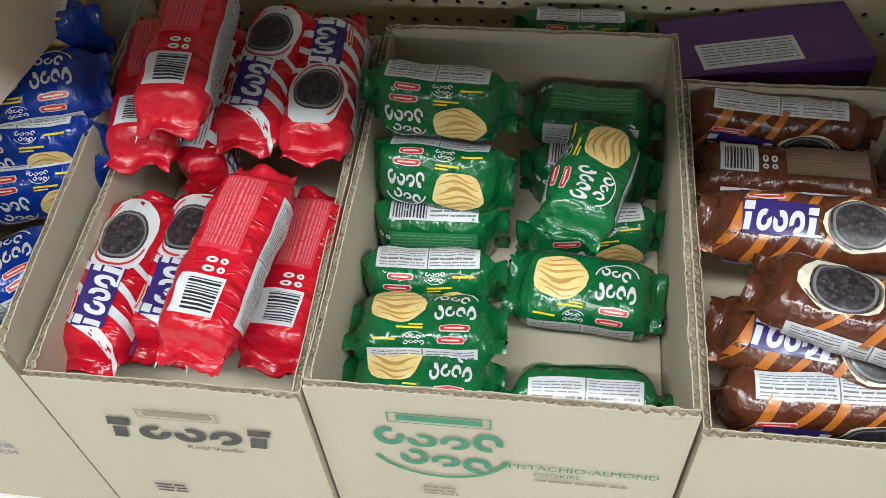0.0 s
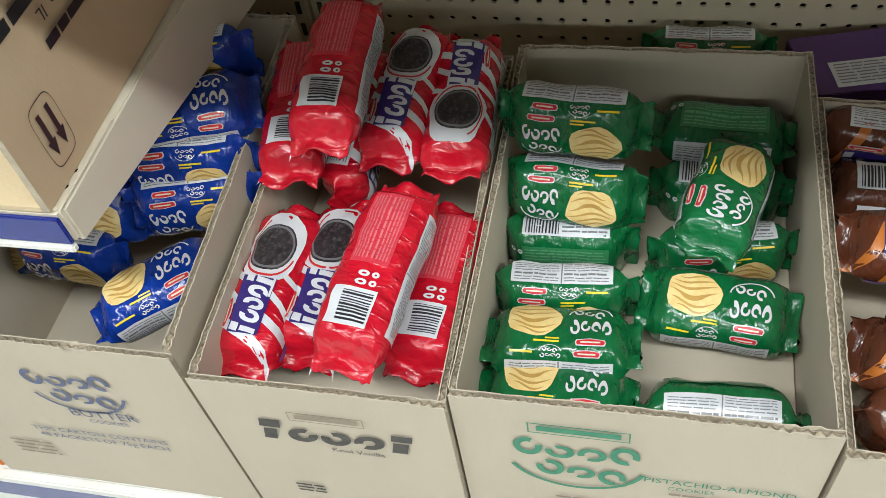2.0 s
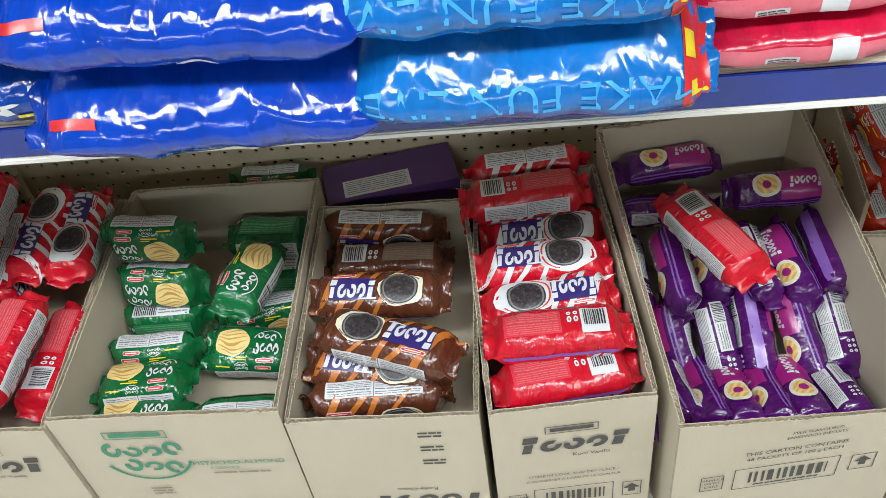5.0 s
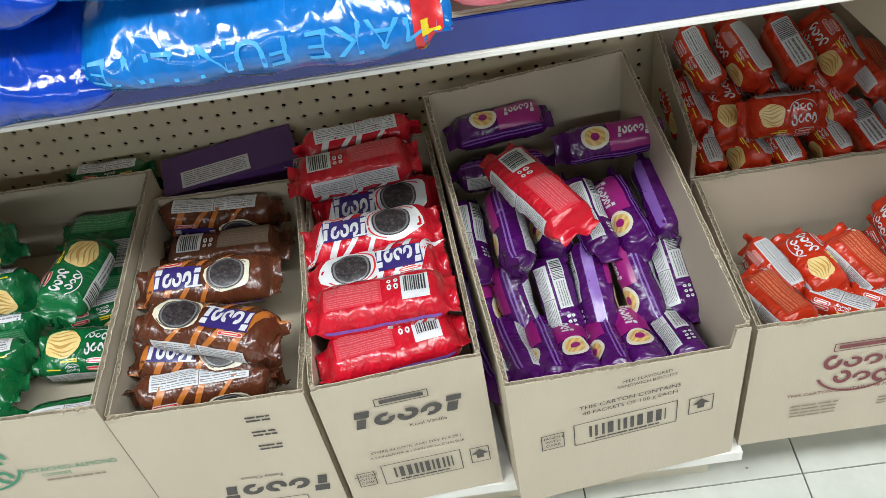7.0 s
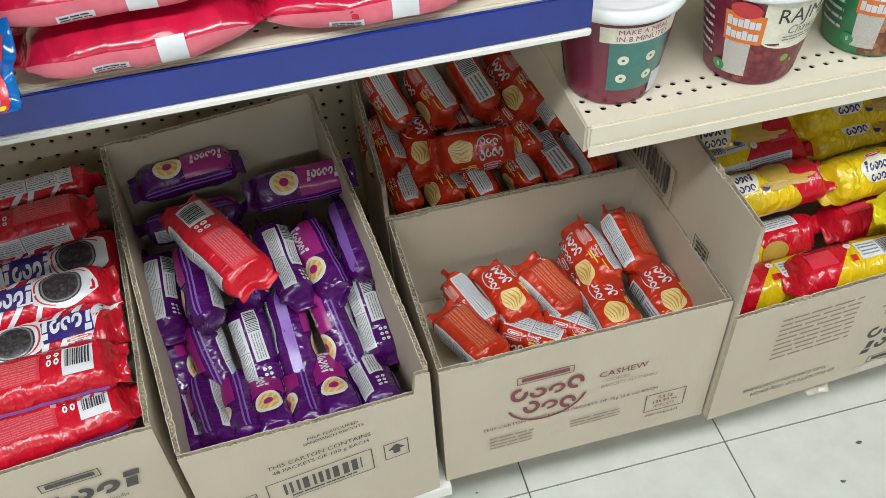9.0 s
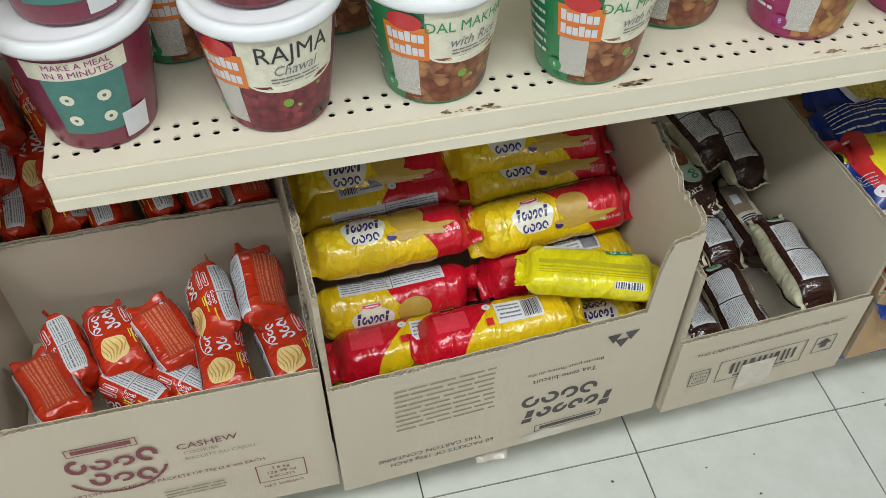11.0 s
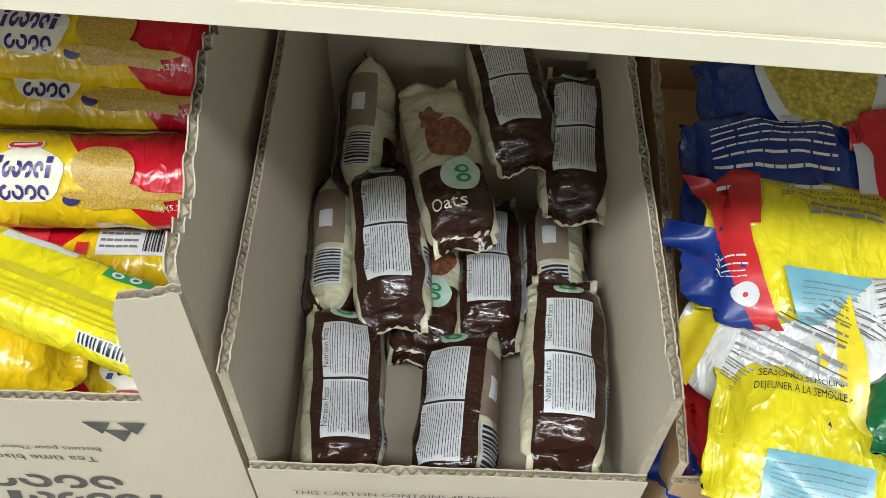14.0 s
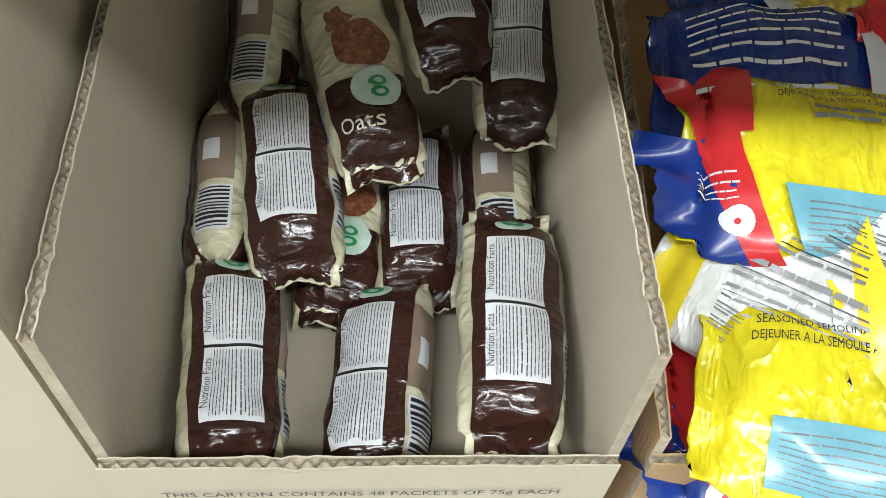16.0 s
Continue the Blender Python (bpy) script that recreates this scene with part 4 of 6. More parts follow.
deck = thing("base_deck", "cream steel base deck of the shelving", "base shelf", kind="structure")
part("deck_plate", box_bm(-0.6, 2.02, 0.862, BACK_Y - 0.02, DECK_Z - 0.02, DECK_Z), WHITE_EDGE, deck)
part("deck_plate", box_bm(2.021, 3.9, 0.935, BACK_Y - 0.02, DECK_Z - 0.02, DECK_Z), WHITE_EDGE, deck)
part("deck_lip", box_bm(-0.6, 0.716, 0.850, 0.8615, DECK_Z - 0.012, DECK_Z + 0.002, 0.002), WHITE_EDGE, deck)
part("price_channel", box_bm(-0.6, 0.716, 0.852, 0.861, DECK_Z - 0.055, DECK_Z - 0.0125, 0.002), STRIP_BLUE, deck, "blue price strip")
part("kick_plate", box_bm(-0.6, 2.02, 0.97, 0.985, 0.0, DECK_Z - 0.021), CREAM, deck)
part("kick_plate", box_bm(2.021, 3.9, 1.06, 1.075, 0.0, DECK_Z - 0.021), CREAM, deck)


def shelf(name, x0, x1, z_top, y0, lip, strip, label):
    ob = thing(name, label, "shelf", kind="structure")
    pitch = 0.0163
    n = int((x1 - x0) / pitch)
    part("shelf_plate", box_bm(x0, x1, y0 + 0.006 + 6 * pitch, BACK_Y - 0.02, z_top - 0.012, z_top - 0.001), CREAM, ob)
    perforated("perforated_front", n, 6, (x1 - x0) / n, 0.0034, 0.002, pose(x0, y0 + 0.006, z_top), CREAM, ob, rows=(1, 2))
    # added black plate below the holes, standing in for the shade there
    part("underside", box_bm(x0, x1, y0 + 0.012, y0 + 0.112, z_top - 0.016, z_top - 0.013), HOLE_SHADE, ob)
    part("lip", box_bm(x0, x1, y0 + 0.004, y0 + 0.0115, z_top - lip, z_top + 0.001, 0.0025), CREAM, ob)
    if not strip:
        part("lip_fold", box_bm(x0, x1, y0 + 0.001, y0 + 0.0035, z_top - lip - 0.004, z_top - lip + 0.010, 0.001), CREAM, ob)
    else:
        part("lip_edge", box_bm(x0, x1, y0 - 0.003, y0 + 0.0035, z_top - lip - 0.004, z_top - lip + 0.003, 0.0015), WHITE_EDGE, ob)
    if strip:
        part("price_channel", box_bm(x0, x1, y0 - 0.001, y0 + 0.003, z_top - lip + 0.004, z_top - 0.002, 0.001), STRIP_BLUE, ob, "glossy blue price strip")
    for x in (x0, x1):
        verts = [(x - 0.002, y0 + 0.01, z_top - 0.002), (x + 0.002, y0 + 0.01, z_top - 0.002), (x + 0.002, BACK_Y - 0.03, z_top - 0.002), (x - 0.002, BACK_Y - 0.03, z_top - 0.002)]
        low = [(a, b, (z_top - lip - 0.002) if b < BACK_Y - 0.1 else z_top - 0.11) for a, b, c in verts]
        child("side_bracket", to_mesh("side_bracket", verts + low, [(0, 1, 2, 3), (7, 6, 5, 4), (0, 4, 5, 1), (1, 5, 6, 2), (2, 6, 7, 3), (3, 7, 4, 0)], [CREAM]), ob)
    return ob


shelf("shelf_upper", -0.6, 2.186, 0.915, 0.917, 0.040, True, "cream steel shelf with a long blue price strip")
shelf("shelf_side", 2.194, 3.9, 0.760, 0.914, 0.032, False, "cream perforated steel shelf with scuffed front lip")
shelf("shelf_lower_left", -0.6, 0.694, 0.672, 0.888, 0.034, True, "cream steel shelf with a blue price strip")


# cartons
def carton_wall(name, p0, p1, z0, za, zb, inward, parent, mats, seed=0, rag=0.0015, thick=0.006, cut=None):
    """One board of a carton from p0 to p1, its top going from za to zb with a rough cut edge."""
    rnd = random.Random(seed)
    length = math.hypot(p1[0] - p0[0], p1[1] - p0[1])
    n = max(4, int(length / 0.0042))
    verts, faces, index = [], [], []
    ix, iy = inward
    liner, deep = 0.0009, 0.0045
    for i in range(n + 1):
        t = i / n
        x, y = p0[0] + (p1[0] - p0[0]) * t, p0[1] + (p1[1] - p0[1]) * t
        top = cut(t) if cut else za + (zb - za) * t
        top += rag * (noise.noise((t * length * 34, seed * 3.7, 0)) + 0.5 * noise.noise((t * length * 120, seed * 1.7, 4)))
        bow = 0.004 * math.sin(math.pi * t) * noise.noise((seed, 2.2, 0))
        x, y = x + ix * bow, y + iy * bow
        # frayed stretches where the liners spread and tear
        fray = 1.7 * max(0.0, noise.noise((t * length * 16, seed * 5.1, 7)))
        la, lb = -0.0022 * fray * rnd.random(), 0.0026 * fray * rnd.random()
        oz, nz = top - rnd.uniform(0, 0.0005 + 0.003 * fray), top - rnd.uniform(0, 0.0005 + 0.003 * fray)
        wave = liner if i % 2 else thick - liner
        for off, z in ((0, z0), (0, top - 0.008), (la, oz), (la + liner, oz), (liner, top - deep), (thick - liner, top - deep), (lb + thick - liner, nz), (lb + thick, nz), (thick, top - 0.008), (thick, z0), (wave, top - 0.0006 - 0.002 * fray * rnd.random()), (wave, top - deep)):
            verts.append((x + ix * off, y + iy * off, z))
    for i in range(n):
        a, b = i * 12, i * 12 + 12
        faces += [(a + k, b + k, b + k + 1, a + k + 1) for k in range(9)] + [(a + 9, b + 9, b, a), (a + 10, b + 10, b + 11, a + 11)]
        index += [0, 0, 0, 1, 1, 1, 0, 0, 0, 0, 1]
    faces += [tuple(range(10)), tuple(n * 12 + k for k in range(9, -1, -1))]
    index += [1, 1]
    return child(name, to_mesh(name, verts, faces, mats, index), parent)


def carton(label, x, y, yaw, width, depth, z0, front, side, back, mat, seed, pad=None, left=None, right=None, cuts=None):
    """An open carton standing at its front left corner. front, side and back are the heights of its boards above z0."""
    ob = thing("open_carton", label, "cardboard box", pose(x, y, z0, 0, 0, yaw), "open display cartons")
    mats, cuts = [mat, CARD_EDGE], cuts or {}
    left, right = left or side, right or side
    t = 0.006
    ob_front = carton_wall("front_panel", (0, 0), (width, 0), 0, front, front, (0, 1), ob, mats, seed, cut=cuts.get("front"))
    carton_wall("back_panel", (0, depth), (width, depth), 0, back, back, (0, -1), ob, mats, seed + 1, cut=cuts.get("back"))
    carton_wall("side_panel", (0, t), (0, depth - t), 0, left[0], left[1], (1, 0), ob, mats, seed + 2, cut=cuts.get("left"))
    carton_wall("side_panel", (width, t), (width, depth - t), 0, right[0], right[1], (-1, 0), ob, mats, seed + 3, cut=cuts.get("right"))
    part("bottom_panel", box_bm(t, width - t, t, depth - t, 0.0, 0.006), mat, ob)
    if pad:
        part("layer_pad", box_bm(t + 0.001, width - t - 0.001, t + 0.001, depth - t - 0.001, 0.007, pad, 0.001), mat, ob, "grey-brown board layer")
    return ob, ob_front


def print_on(parent, shapes, mat, name="print", y=-0.0012, label=""):
    """Flat print on the outside of a front board (x to the right, z up)."""
    pts, faces = shapes
    return child(name, to_mesh(name, [(a, y, b) for a, b in pts], faces, [mat]), parent, label)


def frame_shape(x0, x1, y0, y1, t=0.0012):
    return joined(rect(x0, x1, y0, y0 + t, 2, 1), rect(x0, x1, y1 - t, y1, 2, 1), rect(x0, x0 + t, y0 + t, y1 - t, 1, 2), rect(x1 - t, x1, y0 + t, y1 - t, 1, 2))


def up_arrow(x, y, s):
    return joined(([(x - s * 0.5, y), (x + s * 0.5, y), (x, y + s * 0.5)], [(0, 1, 2)]), rect(x - s * 0.2, x + s * 0.2, y - s * 0.4, y, 1, 1))


def lower_marks(front, x, z, w, seed):
    """Carton code box, care box and arrow."""
    print_on(front, joined(frame_shape(x - w * 0.28, x + w * 0.26, z - 0.02, z + 0.026), frame_shape(x - w * 0.45, x - w * 0.33, z - 0.014, z + 0.018), frame_shape(x + w * 0.32, x + w * 0.45, z - 0.012, z + 0.022)), PRINT_GREY)
    print_on(front, bar_code(x - w * 0.2, x + w * 0.2, z - 0.008, z + 0.016, seed), PRINT_GREY, "barcode")
    print_on(front, joined(lines_of_print(x - w * 0.17, x + w * 0.17, z - 0.016, z - 0.011, 1, seed, 0.6, 8), words_at("HANDLE", x - w * 0.39, z + 0.010, 0.0075), words_at("WITH", x - w * 0.39, z + 0.002, 0.0075), words_at("CARE", x - w * 0.39, z - 0.006, 0.0075)), PRINT_GREY)
    print_on(front, up_arrow(x + w * 0.385, z + 0.006, 0.022), PRINT_GREY, "arrow")


FRONT_Y = 0.856
# orange printed carton beside the blue one
side_carton = thing("orange_carton", "closed orange printed carton on the base deck", "carton", pose(0.085, FRONT_Y + 0.008, DECK_Z + 0.001))
part("body", box_bm(0, 0.338, 0, 0.40, 0, 0.27, 0.002), material("orange_board", (0.72, 0.22, 0.045), (0.66, 0.19, 0.035), 12, 0.5, 0.05, 200), side_carton)
print_on_side = joined(ring(0.28, 0.13, 0.05, 0.012, n=20, rings=2))
child("emblem_ground", to_mesh("emblem_ground", [(a, -0.001, z) for a, z in print_on_side[0]], print_on_side[1], [WHITE]), side_carton)
mark = crescents(0.28, 0.13, 0.08, 0.012, (0.8, 0.6, 1.0, 0.6, 0.8, 0.6))
child("emblem", to_mesh("emblem", [(a, -0.002, z) for a, z in mark[0]], mark[1], [NAVY_INK]), side_carton)
# blue cookie carton
box, front = carton("open cardboard carton of blue cookie packets, cut low", 0.43, FRONT_Y + 0.006, 0, 0.308, 0.40, DECK_Z + 0.001, 0.292, (0.30, 0.33), 0.33, CARD, 1, pad=0.06)
for shape in round_mark(0.185, 0.218, 0.090):
    print_on(front, shape, PRINT_BLUE, "emblem")
print_on(front, joined(words_at("BUTTER", 0.195, 0.172, 0.020), words_at("COOKIES", 0.195, 0.157, 0.010)), PRINT_BLUE)
print_on(front, joined(words_at("THIS CARTON CONTAINS", 0.17, 0.127, 0.0125), words_at("48 PACKETS OF 75g EACH", 0.17, 0.113, 0.0125)), PRINT_BLUE)
print_on(front, joined(lines_of_print(0.05, 0.10, 0.06, 0.095, 4, 3, 0.4, 2), frame_shape(0.05, 0.105, 0.225, 0.245)), PRINT_FAINT)
# red and white cream biscuit carton
box, front = carton("open cardboard carton of red cream biscuit packets", 0.750, FRONT_Y - 0.002, 0, 0.218, 0.40, DECK_Z + 0.001, 0.277, (0.278, 0.29), 0.29, CARD, 2, pad=0.17)
print_on(front, slab_mark(0.115, 0.205, 0.15, 0.036), PRINT_GREY, "emblem")
print_on(front, joined(frame_shape(0.078, 0.145, 0.226, 0.241), rect(0.084, 0.139, 0.230, 0.237, 2, 1)), PRINT_FAINT, "brand_tag")
print_on(front, words_at("Kool Vanilla", 0.13, 0.178, 0.010), PRINT_GREY)
print_on(front, joined(lines_of_print(0.05, 0.08, 0.075, 0.095, 3, 5, 0.5, 2), lines_of_print(0.055, 0.085, 0.04, 0.058, 2, 6, 0.5, 2)), PRINT_GREY)
# green cookie carton
box, front = carton("open cardboard carton of green cookie packets with a bare spot", 0.971, FRONT_Y + 0.004, 0, 0.288, 0.418, DECK_Z + 0.001, 0.287, (0.289, 0.288), 0.286, CARD, 3, pad=0.155)
for shape in round_mark(0.098, 0.198, 0.104):
    print_on(front, shape, PRINT_GREEN, "emblem")
print_on(front, joined(frame_shape(0.060, 0.140, 0.243, 0.259), rect(0.067, 0.133, 0.247, 0.255, 2, 1)), PRINT_GREEN, "brand_tag")
print_on(front, joined(words_at("PISTACHIO-ALMOND", 0.213, 0.182, 0.0125), words_at("COOKIES", 0.192, 0.170, 0.009)), PRINT_GREEN)
print_on(front, joined(lines_of_print(0.175, 0.25, 0.155, 0.163, 1, 8, 0.5, 5), lines_of_print(0.08, 0.11, 0.11, 0.13, 3, 9, 0.5, 2), lines_of_print(0.04, 0.12, 0.05, 0.08, 4, 19, 0.4, 3)), PRINT_FAINT)
# brown cream biscuit carton
box, front = carton("open cardboard carton of chocolate cream biscuit packets", 1.263, FRONT_Y, 0, 0.232, 0.378, DECK_Z + 0.001, 0.268, (0.27, 0.27), 0.267, CARD, 4, pad=0.16)
print_on(front, slab_mark(0.15, 0.075, 0.15, 0.036, 5, -1), PRINT_GREY, "emblem")
print_on(front, joined(frame_shape(0.115, 0.185, 0.035, 0.052), words_at("Funky Choco", 0.14, 0.108, 0.010, 180)), PRINT_GREY)
print_on(front, joined(*[lines_of_print(0.155, 0.185, z, z + 0.014, 2, int(z * 900), 0.5, 2) for z in (0.165, 0.195, 0.225)]), PRINT_GREY)
# second red carton, standing a little askew
box, front = carton("open cardboard carton of red cream biscuits, standing askew", 1.506, FRONT_Y - 0.008, 5, 0.196, 0.40, DECK_Z + 0.001, 0.278, (0.285, 0.29), 0.29, CARD, 5, pad=0.16)
print_on(front, slab_mark(0.10, 0.205, 0.14, 0.034), PRINT_GREY, "emblem")
print_on(front, joined(frame_shape(0.064, 0.128, 0.226, 0.241), rect(0.07, 0.122, 0.230, 0.237, 2, 1)), PRINT_GREY, "brand_tag")
print_on(front, joined(words_at("Kool Vanilla", 0.12, 0.176, 0.0095), words_at("STORE IN COOL AND DRY PLACE /", 0.098, 0.132, 0.0072), words_at("A CONSERVER A L'ABRI DE LA CHALEUR", 0.098, 0.121, 0.0066)), PRINT_GREY)
lower_marks(front, 0.10, 0.075, 0.19, 21)
# purple jam biscuit carton
box, front = carton("open cardboard carton full of purple jam biscuit rolls", 1.722, FRONT_Y - 0.026, 7, 0.285, 0.44, DECK_Z + 0.001, 0.225, (0.30, 0.345), 0.352, CARD, 6, pad=0.06,
                    left=(0.268, 0.352), right=(0.27, 0.35), cuts={"front": lambda t: 0.262 - 0.035 * t + (0.035 if t > 0.94 else 0.0)})
print_on(front, joined(words_at("MILK FLAVOURED", 0.165, 0.218, 0.0075), words_at("SANDWICH BISCUITS", 0.165, 0.209, 0.0075), words_at("THIS CARTON CONTAINS", 0.145, 0.185, 0.0105), words_at("48 PACKETS OF 100 g EACH", 0.145, 0.173, 0.0095)), PRINT_GREY)
lower_marks(front, 0.142, 0.128, 0.24, 22)
# orange cookie carton in front
box, front = carton("open cardboard carton half full of orange cookie packets", 2.016, FRONT_Y + 0.016, 0.5, 0.367, 0.272, DECK_Z + 0.001, 0.246, (0.245, 0.238), 0.235, CARD, 7, pad=0.055)
for shape in round_mark(0.135, 0.142, 0.098):
    print_on(front, shape, PRINT_MAROON, "emblem")
print_on(front, joined(frame_shape(0.095, 0.168, 0.183, 0.198), rect(0.101, 0.162, 0.187, 0.194, 2, 1)), PRINT_MAROON, "brand_tag")
print_on(front, joined(words_at("CASHEW", 0.235, 0.160, 0.016), words_at("THIS CARTON CONTAINS 48 PACKETS OF 75g (2.6 oz) EACH", 0.17, 0.100, 0.0088)), PRINT_MAROON)
print_on(front, joined(words_at("COOKIES", 0.226, 0.146, 0.009), words_at("BISCUITS AU CAJOU", 0.245, 0.134, 0.0085), lines_of_print(0.06, 0.12, 0.05, 0.08, 4, 31, 0.4, 3), lines_of_print(0.17, 0.24, 0.055, 0.075, 3, 32, 0.4, 3)), PRINT_FAINT)
print_on(front, joined(frame_shape(0.275, 0.332, 0.045, 0.085), words_at("3.6 kg", 0.303, 0.075, 0.009), words_at("126.99 oz", 0.303, 0.065, 0.009), words_at("BISCUITS", 0.303, 0.055, 0.0075), words_at("NET WEIGHT", 0.303, 0.035, 0.008)), PRINT_MAROON)
# carton of orange packets behind it
carton("open cardboard carton of orange cookie packets at the back", 2.012, 1.147, 0, 0.385, 0.235, DECK_Z + 0.001, 0.232, (0.29, 0.33), 0.33, CARD, 8, pad=0.13, right=(0.232, 0.232))
# tea biscuit carton
box, front = carton("open cardboard carton of gold tea biscuit rolls, torn rim", 2.387, FRONT_Y + 0.008, 3.5, 0.412, 0.455, DECK_Z + 0.001, 0.222, (0.38, 0.39), 0.39, CARD, 9, pad=0.07,
                    left=(0.375, 0.395), cuts={"front": lambda t: 0.222 if t < 0.895 else 0.330 + 0.10 * (t - 0.895) + 0.012 * noise.noise((t * 60, 2.1, 0)) - 0.05 * max(0.0, (0.91 - t) / 0.015), "right": lambda t: (0.345 + 0.035 * min(1, t * 4)) + 0.020 * noise.noise((t * 14, 1.3, 0)) + 0.009 * noise.noise((t * 60, 4.3, 0))})
print_on(front, slab_mark(0.285, 0.062, 0.125, 0.030, 6, -1), PRINT_GREY, "emblem")
print_on(front, crescents(0.2725, 0.097, 0.10, 0.024, (1.0, 1.0, 1.0, 1.0)), PRINT_GREY, "emblem_line")
print_on(front, joined(frame_shape(0.245, 0.335, 0.022, 0.037), rect(0.252, 0.328, 0.026, 0.033, 2, 1)), PRINT_GREY, "brand_tag")
print_on(front, joined(words_at("Tea time biscuit", 0.275, 0.138, 0.0125, 180), words_at("Biscuits pour l'heure du the", 0.275, 0.154, 0.0085, 180), words_at("THIS CARTON CONTAINS", 0.11, 0.048, 0.011, 180), words_at("60 PACKETS OF 150g EACH", 0.125, 0.034, 0.011, 180)), PRINT_GREY)
print_on(front, lines_of_print(0.07, 0.19, 0.105, 0.195, 9, 41, 0.35, 4), PRINT_FAINT)
print_on(front, joined(*[([(0.33 + 0.011 * i - 0.009, 0.195 - 0.011 * (i % 2)), (0.33 + 0.011 * i + 0.009, 0.195 - 0.011 * (i % 2)), (0.33 + 0.011 * i, 0.178 - 0.011 * (i % 2))], [(0, 1, 2)]) for i in range(3)]), PRINT_GREY, "triangle_mark")
def left_print(parent, shape, mat, name):
    """Print on the outside of a carton's left board, given as (depth, height)."""
    pts, faces = shape
    child(name, to_mesh(name, [(-0.0016, a, b) for a, b in pts], faces, [mat]), parent)


tea_side = [o for o in box.children if o.name.startswith("side_panel")][0]
left_print(tea_side, joined(frame_shape(0.180, 0.315, 0.240, 0.312, 0.002), lines_of_print(0.20, 0.30, 0.247, 0.253, 1, 43, 0.6, 8)), PRINT_FAINT, "print")
left_print(tea_side, bar_code(0.195, 0.300, 0.258, 0.305, 42), PRINT_GREY, "barcode")
left_print(tea_side, frame_shape(0.080, 0.115, 0.225, 0.262, 0.0014), PRINT_GREY, "print")
left_print(tea_side, lines_of_print(0.084, 0.111, 0.230, 0.258, 4, 44, 0.6, 2), PRINT_GREY, "print")
print_on(front, ring(0.26, 0.012, 0.035, 0.011, n=12, rings=1, uneven=0.2), TAPE, "tape", -0.0016)
# oat cookie carton
box, front = carton("open cardboard carton of oat cookie packets, ragged rim", 2.806, FRONT_Y + 0.023, 3.4, 0.260, 0.44, DECK_Z + 0.001, 0.152, (0.285, 0.30), 0.275, CARD, 10, pad=0.034, left=(0.272, 0.295), right=(0.258, 0.258))
print_on(front, words_at("THIS CARTON CONTAINS 48 PACKETS OF 75g EACH", 0.13, 0.118, 0.0088), PRINT_GREY)
lower_marks(front, 0.13, 0.064, 0.23, 23)
print_on(front, rect(0.10, 0.15, 0.012, 0.07, 4, 4), TAPE, "tape", -0.0018)
# semolina carton
box, front = carton("low brown kraft carton heaped with semolina pouches", 3.085, FRONT_Y + 0.045, 2, 0.46, 0.45, DECK_Z + 0.001, 0.140, (0.16, 0.22), 0.22, KRAFT, 11, pad=0.08)
print_on(front, rect(0.10, 0.19, 0.05, 0.138, 4, 4), TAPE, "tape", -0.0016, "clear packing tape with red print")
print_on(front, joined(ring(0.145, 0.10, 0.024, 0.017, 0.5, n=16, rings=1), lines_of_print(0.112, 0.178, 0.06, 0.078, 2, 51, 0.4, 3), frame_shape(0.03, 0.08, 0.1, 0.125)), RED_INK)
part("price_channel", box_bm(3.07, 3.9, 0.926, 0.9345, DECK_Z - 0.045, DECK_Z, 0.002), STRIP_BLUE, deck, "blue price strip")

for rows in (GREEN_PACKS, TREAT_PACKS, BLUE_PACKS, BROWN_PACKS, RED_PACKS, PURPLE_PACKS, PURPLE_PACKS_FRONT, ORANGE_PACKS_BACK, ORANGE_PACKS_EDGE, ORANGE_PACKS, MARIE_PACKS, YELLOW_PACK, OATS_PACKS):
    place_packets(rows)
# a green packet fallen behind the cartons
copy_thing(MADE["green"][0], pose(1.165, 1.345, 0.455, 90, 0, 0))


# purple box behind the cartons
fab = thing("purple_biscuit_box", "dark purple card box with white label, lying wedged behind a carton", "biscuit box", pose(1.266, 1.262, 0.424, 0, 0, 13))
part("sleeve", box_bm(0, 0.205, 0, 0.092, 0, 0.054, 0.001), DARK_PURPLE_BOARD, fab)


def box_print(name, shape, mat):
    pts, faces = shape
    child(name, to_mesh(name, [(-0.001, 0.092 - a, b) for a, b in pts], faces, [mat]), fab)


box_print("emblem", slab_mark(0.050, 0.033, 0.056, 0.024, 4), WHITE)
box_print("flavour_words", words_at("Strawberry", 0.056, 0.013, 0.0085), WHITE)
for name, shape, mat, lift in (("label", rect(0.028, 0.132, 0.008, 0.046), WHITE, 0.055), ("small_print", lines_of_print(0.032, 0.128, 0.011, 0.043, 7, 4, 0.35, 6), GREY_INK, 0.0558)):
    child(name, to_mesh(name, [(a, b, lift) for a, b in shape[0]], shape[1], [mat]), fab)


# large packs on the upper shelf
def large_pack(name, label, category, film_key, length, width, height, seed, m, group=""):
    ob = thing(name, label, category, m, group)
    w = Wrap(length, width, height, 2.7, seed, 0.05, 0.016, 1.1, 0.5, 0.007)
    w.body("wrapper", FILM[film_key], ob, 110, 64)
    w.seams(ob, FILM[film_key])
    return ob, w


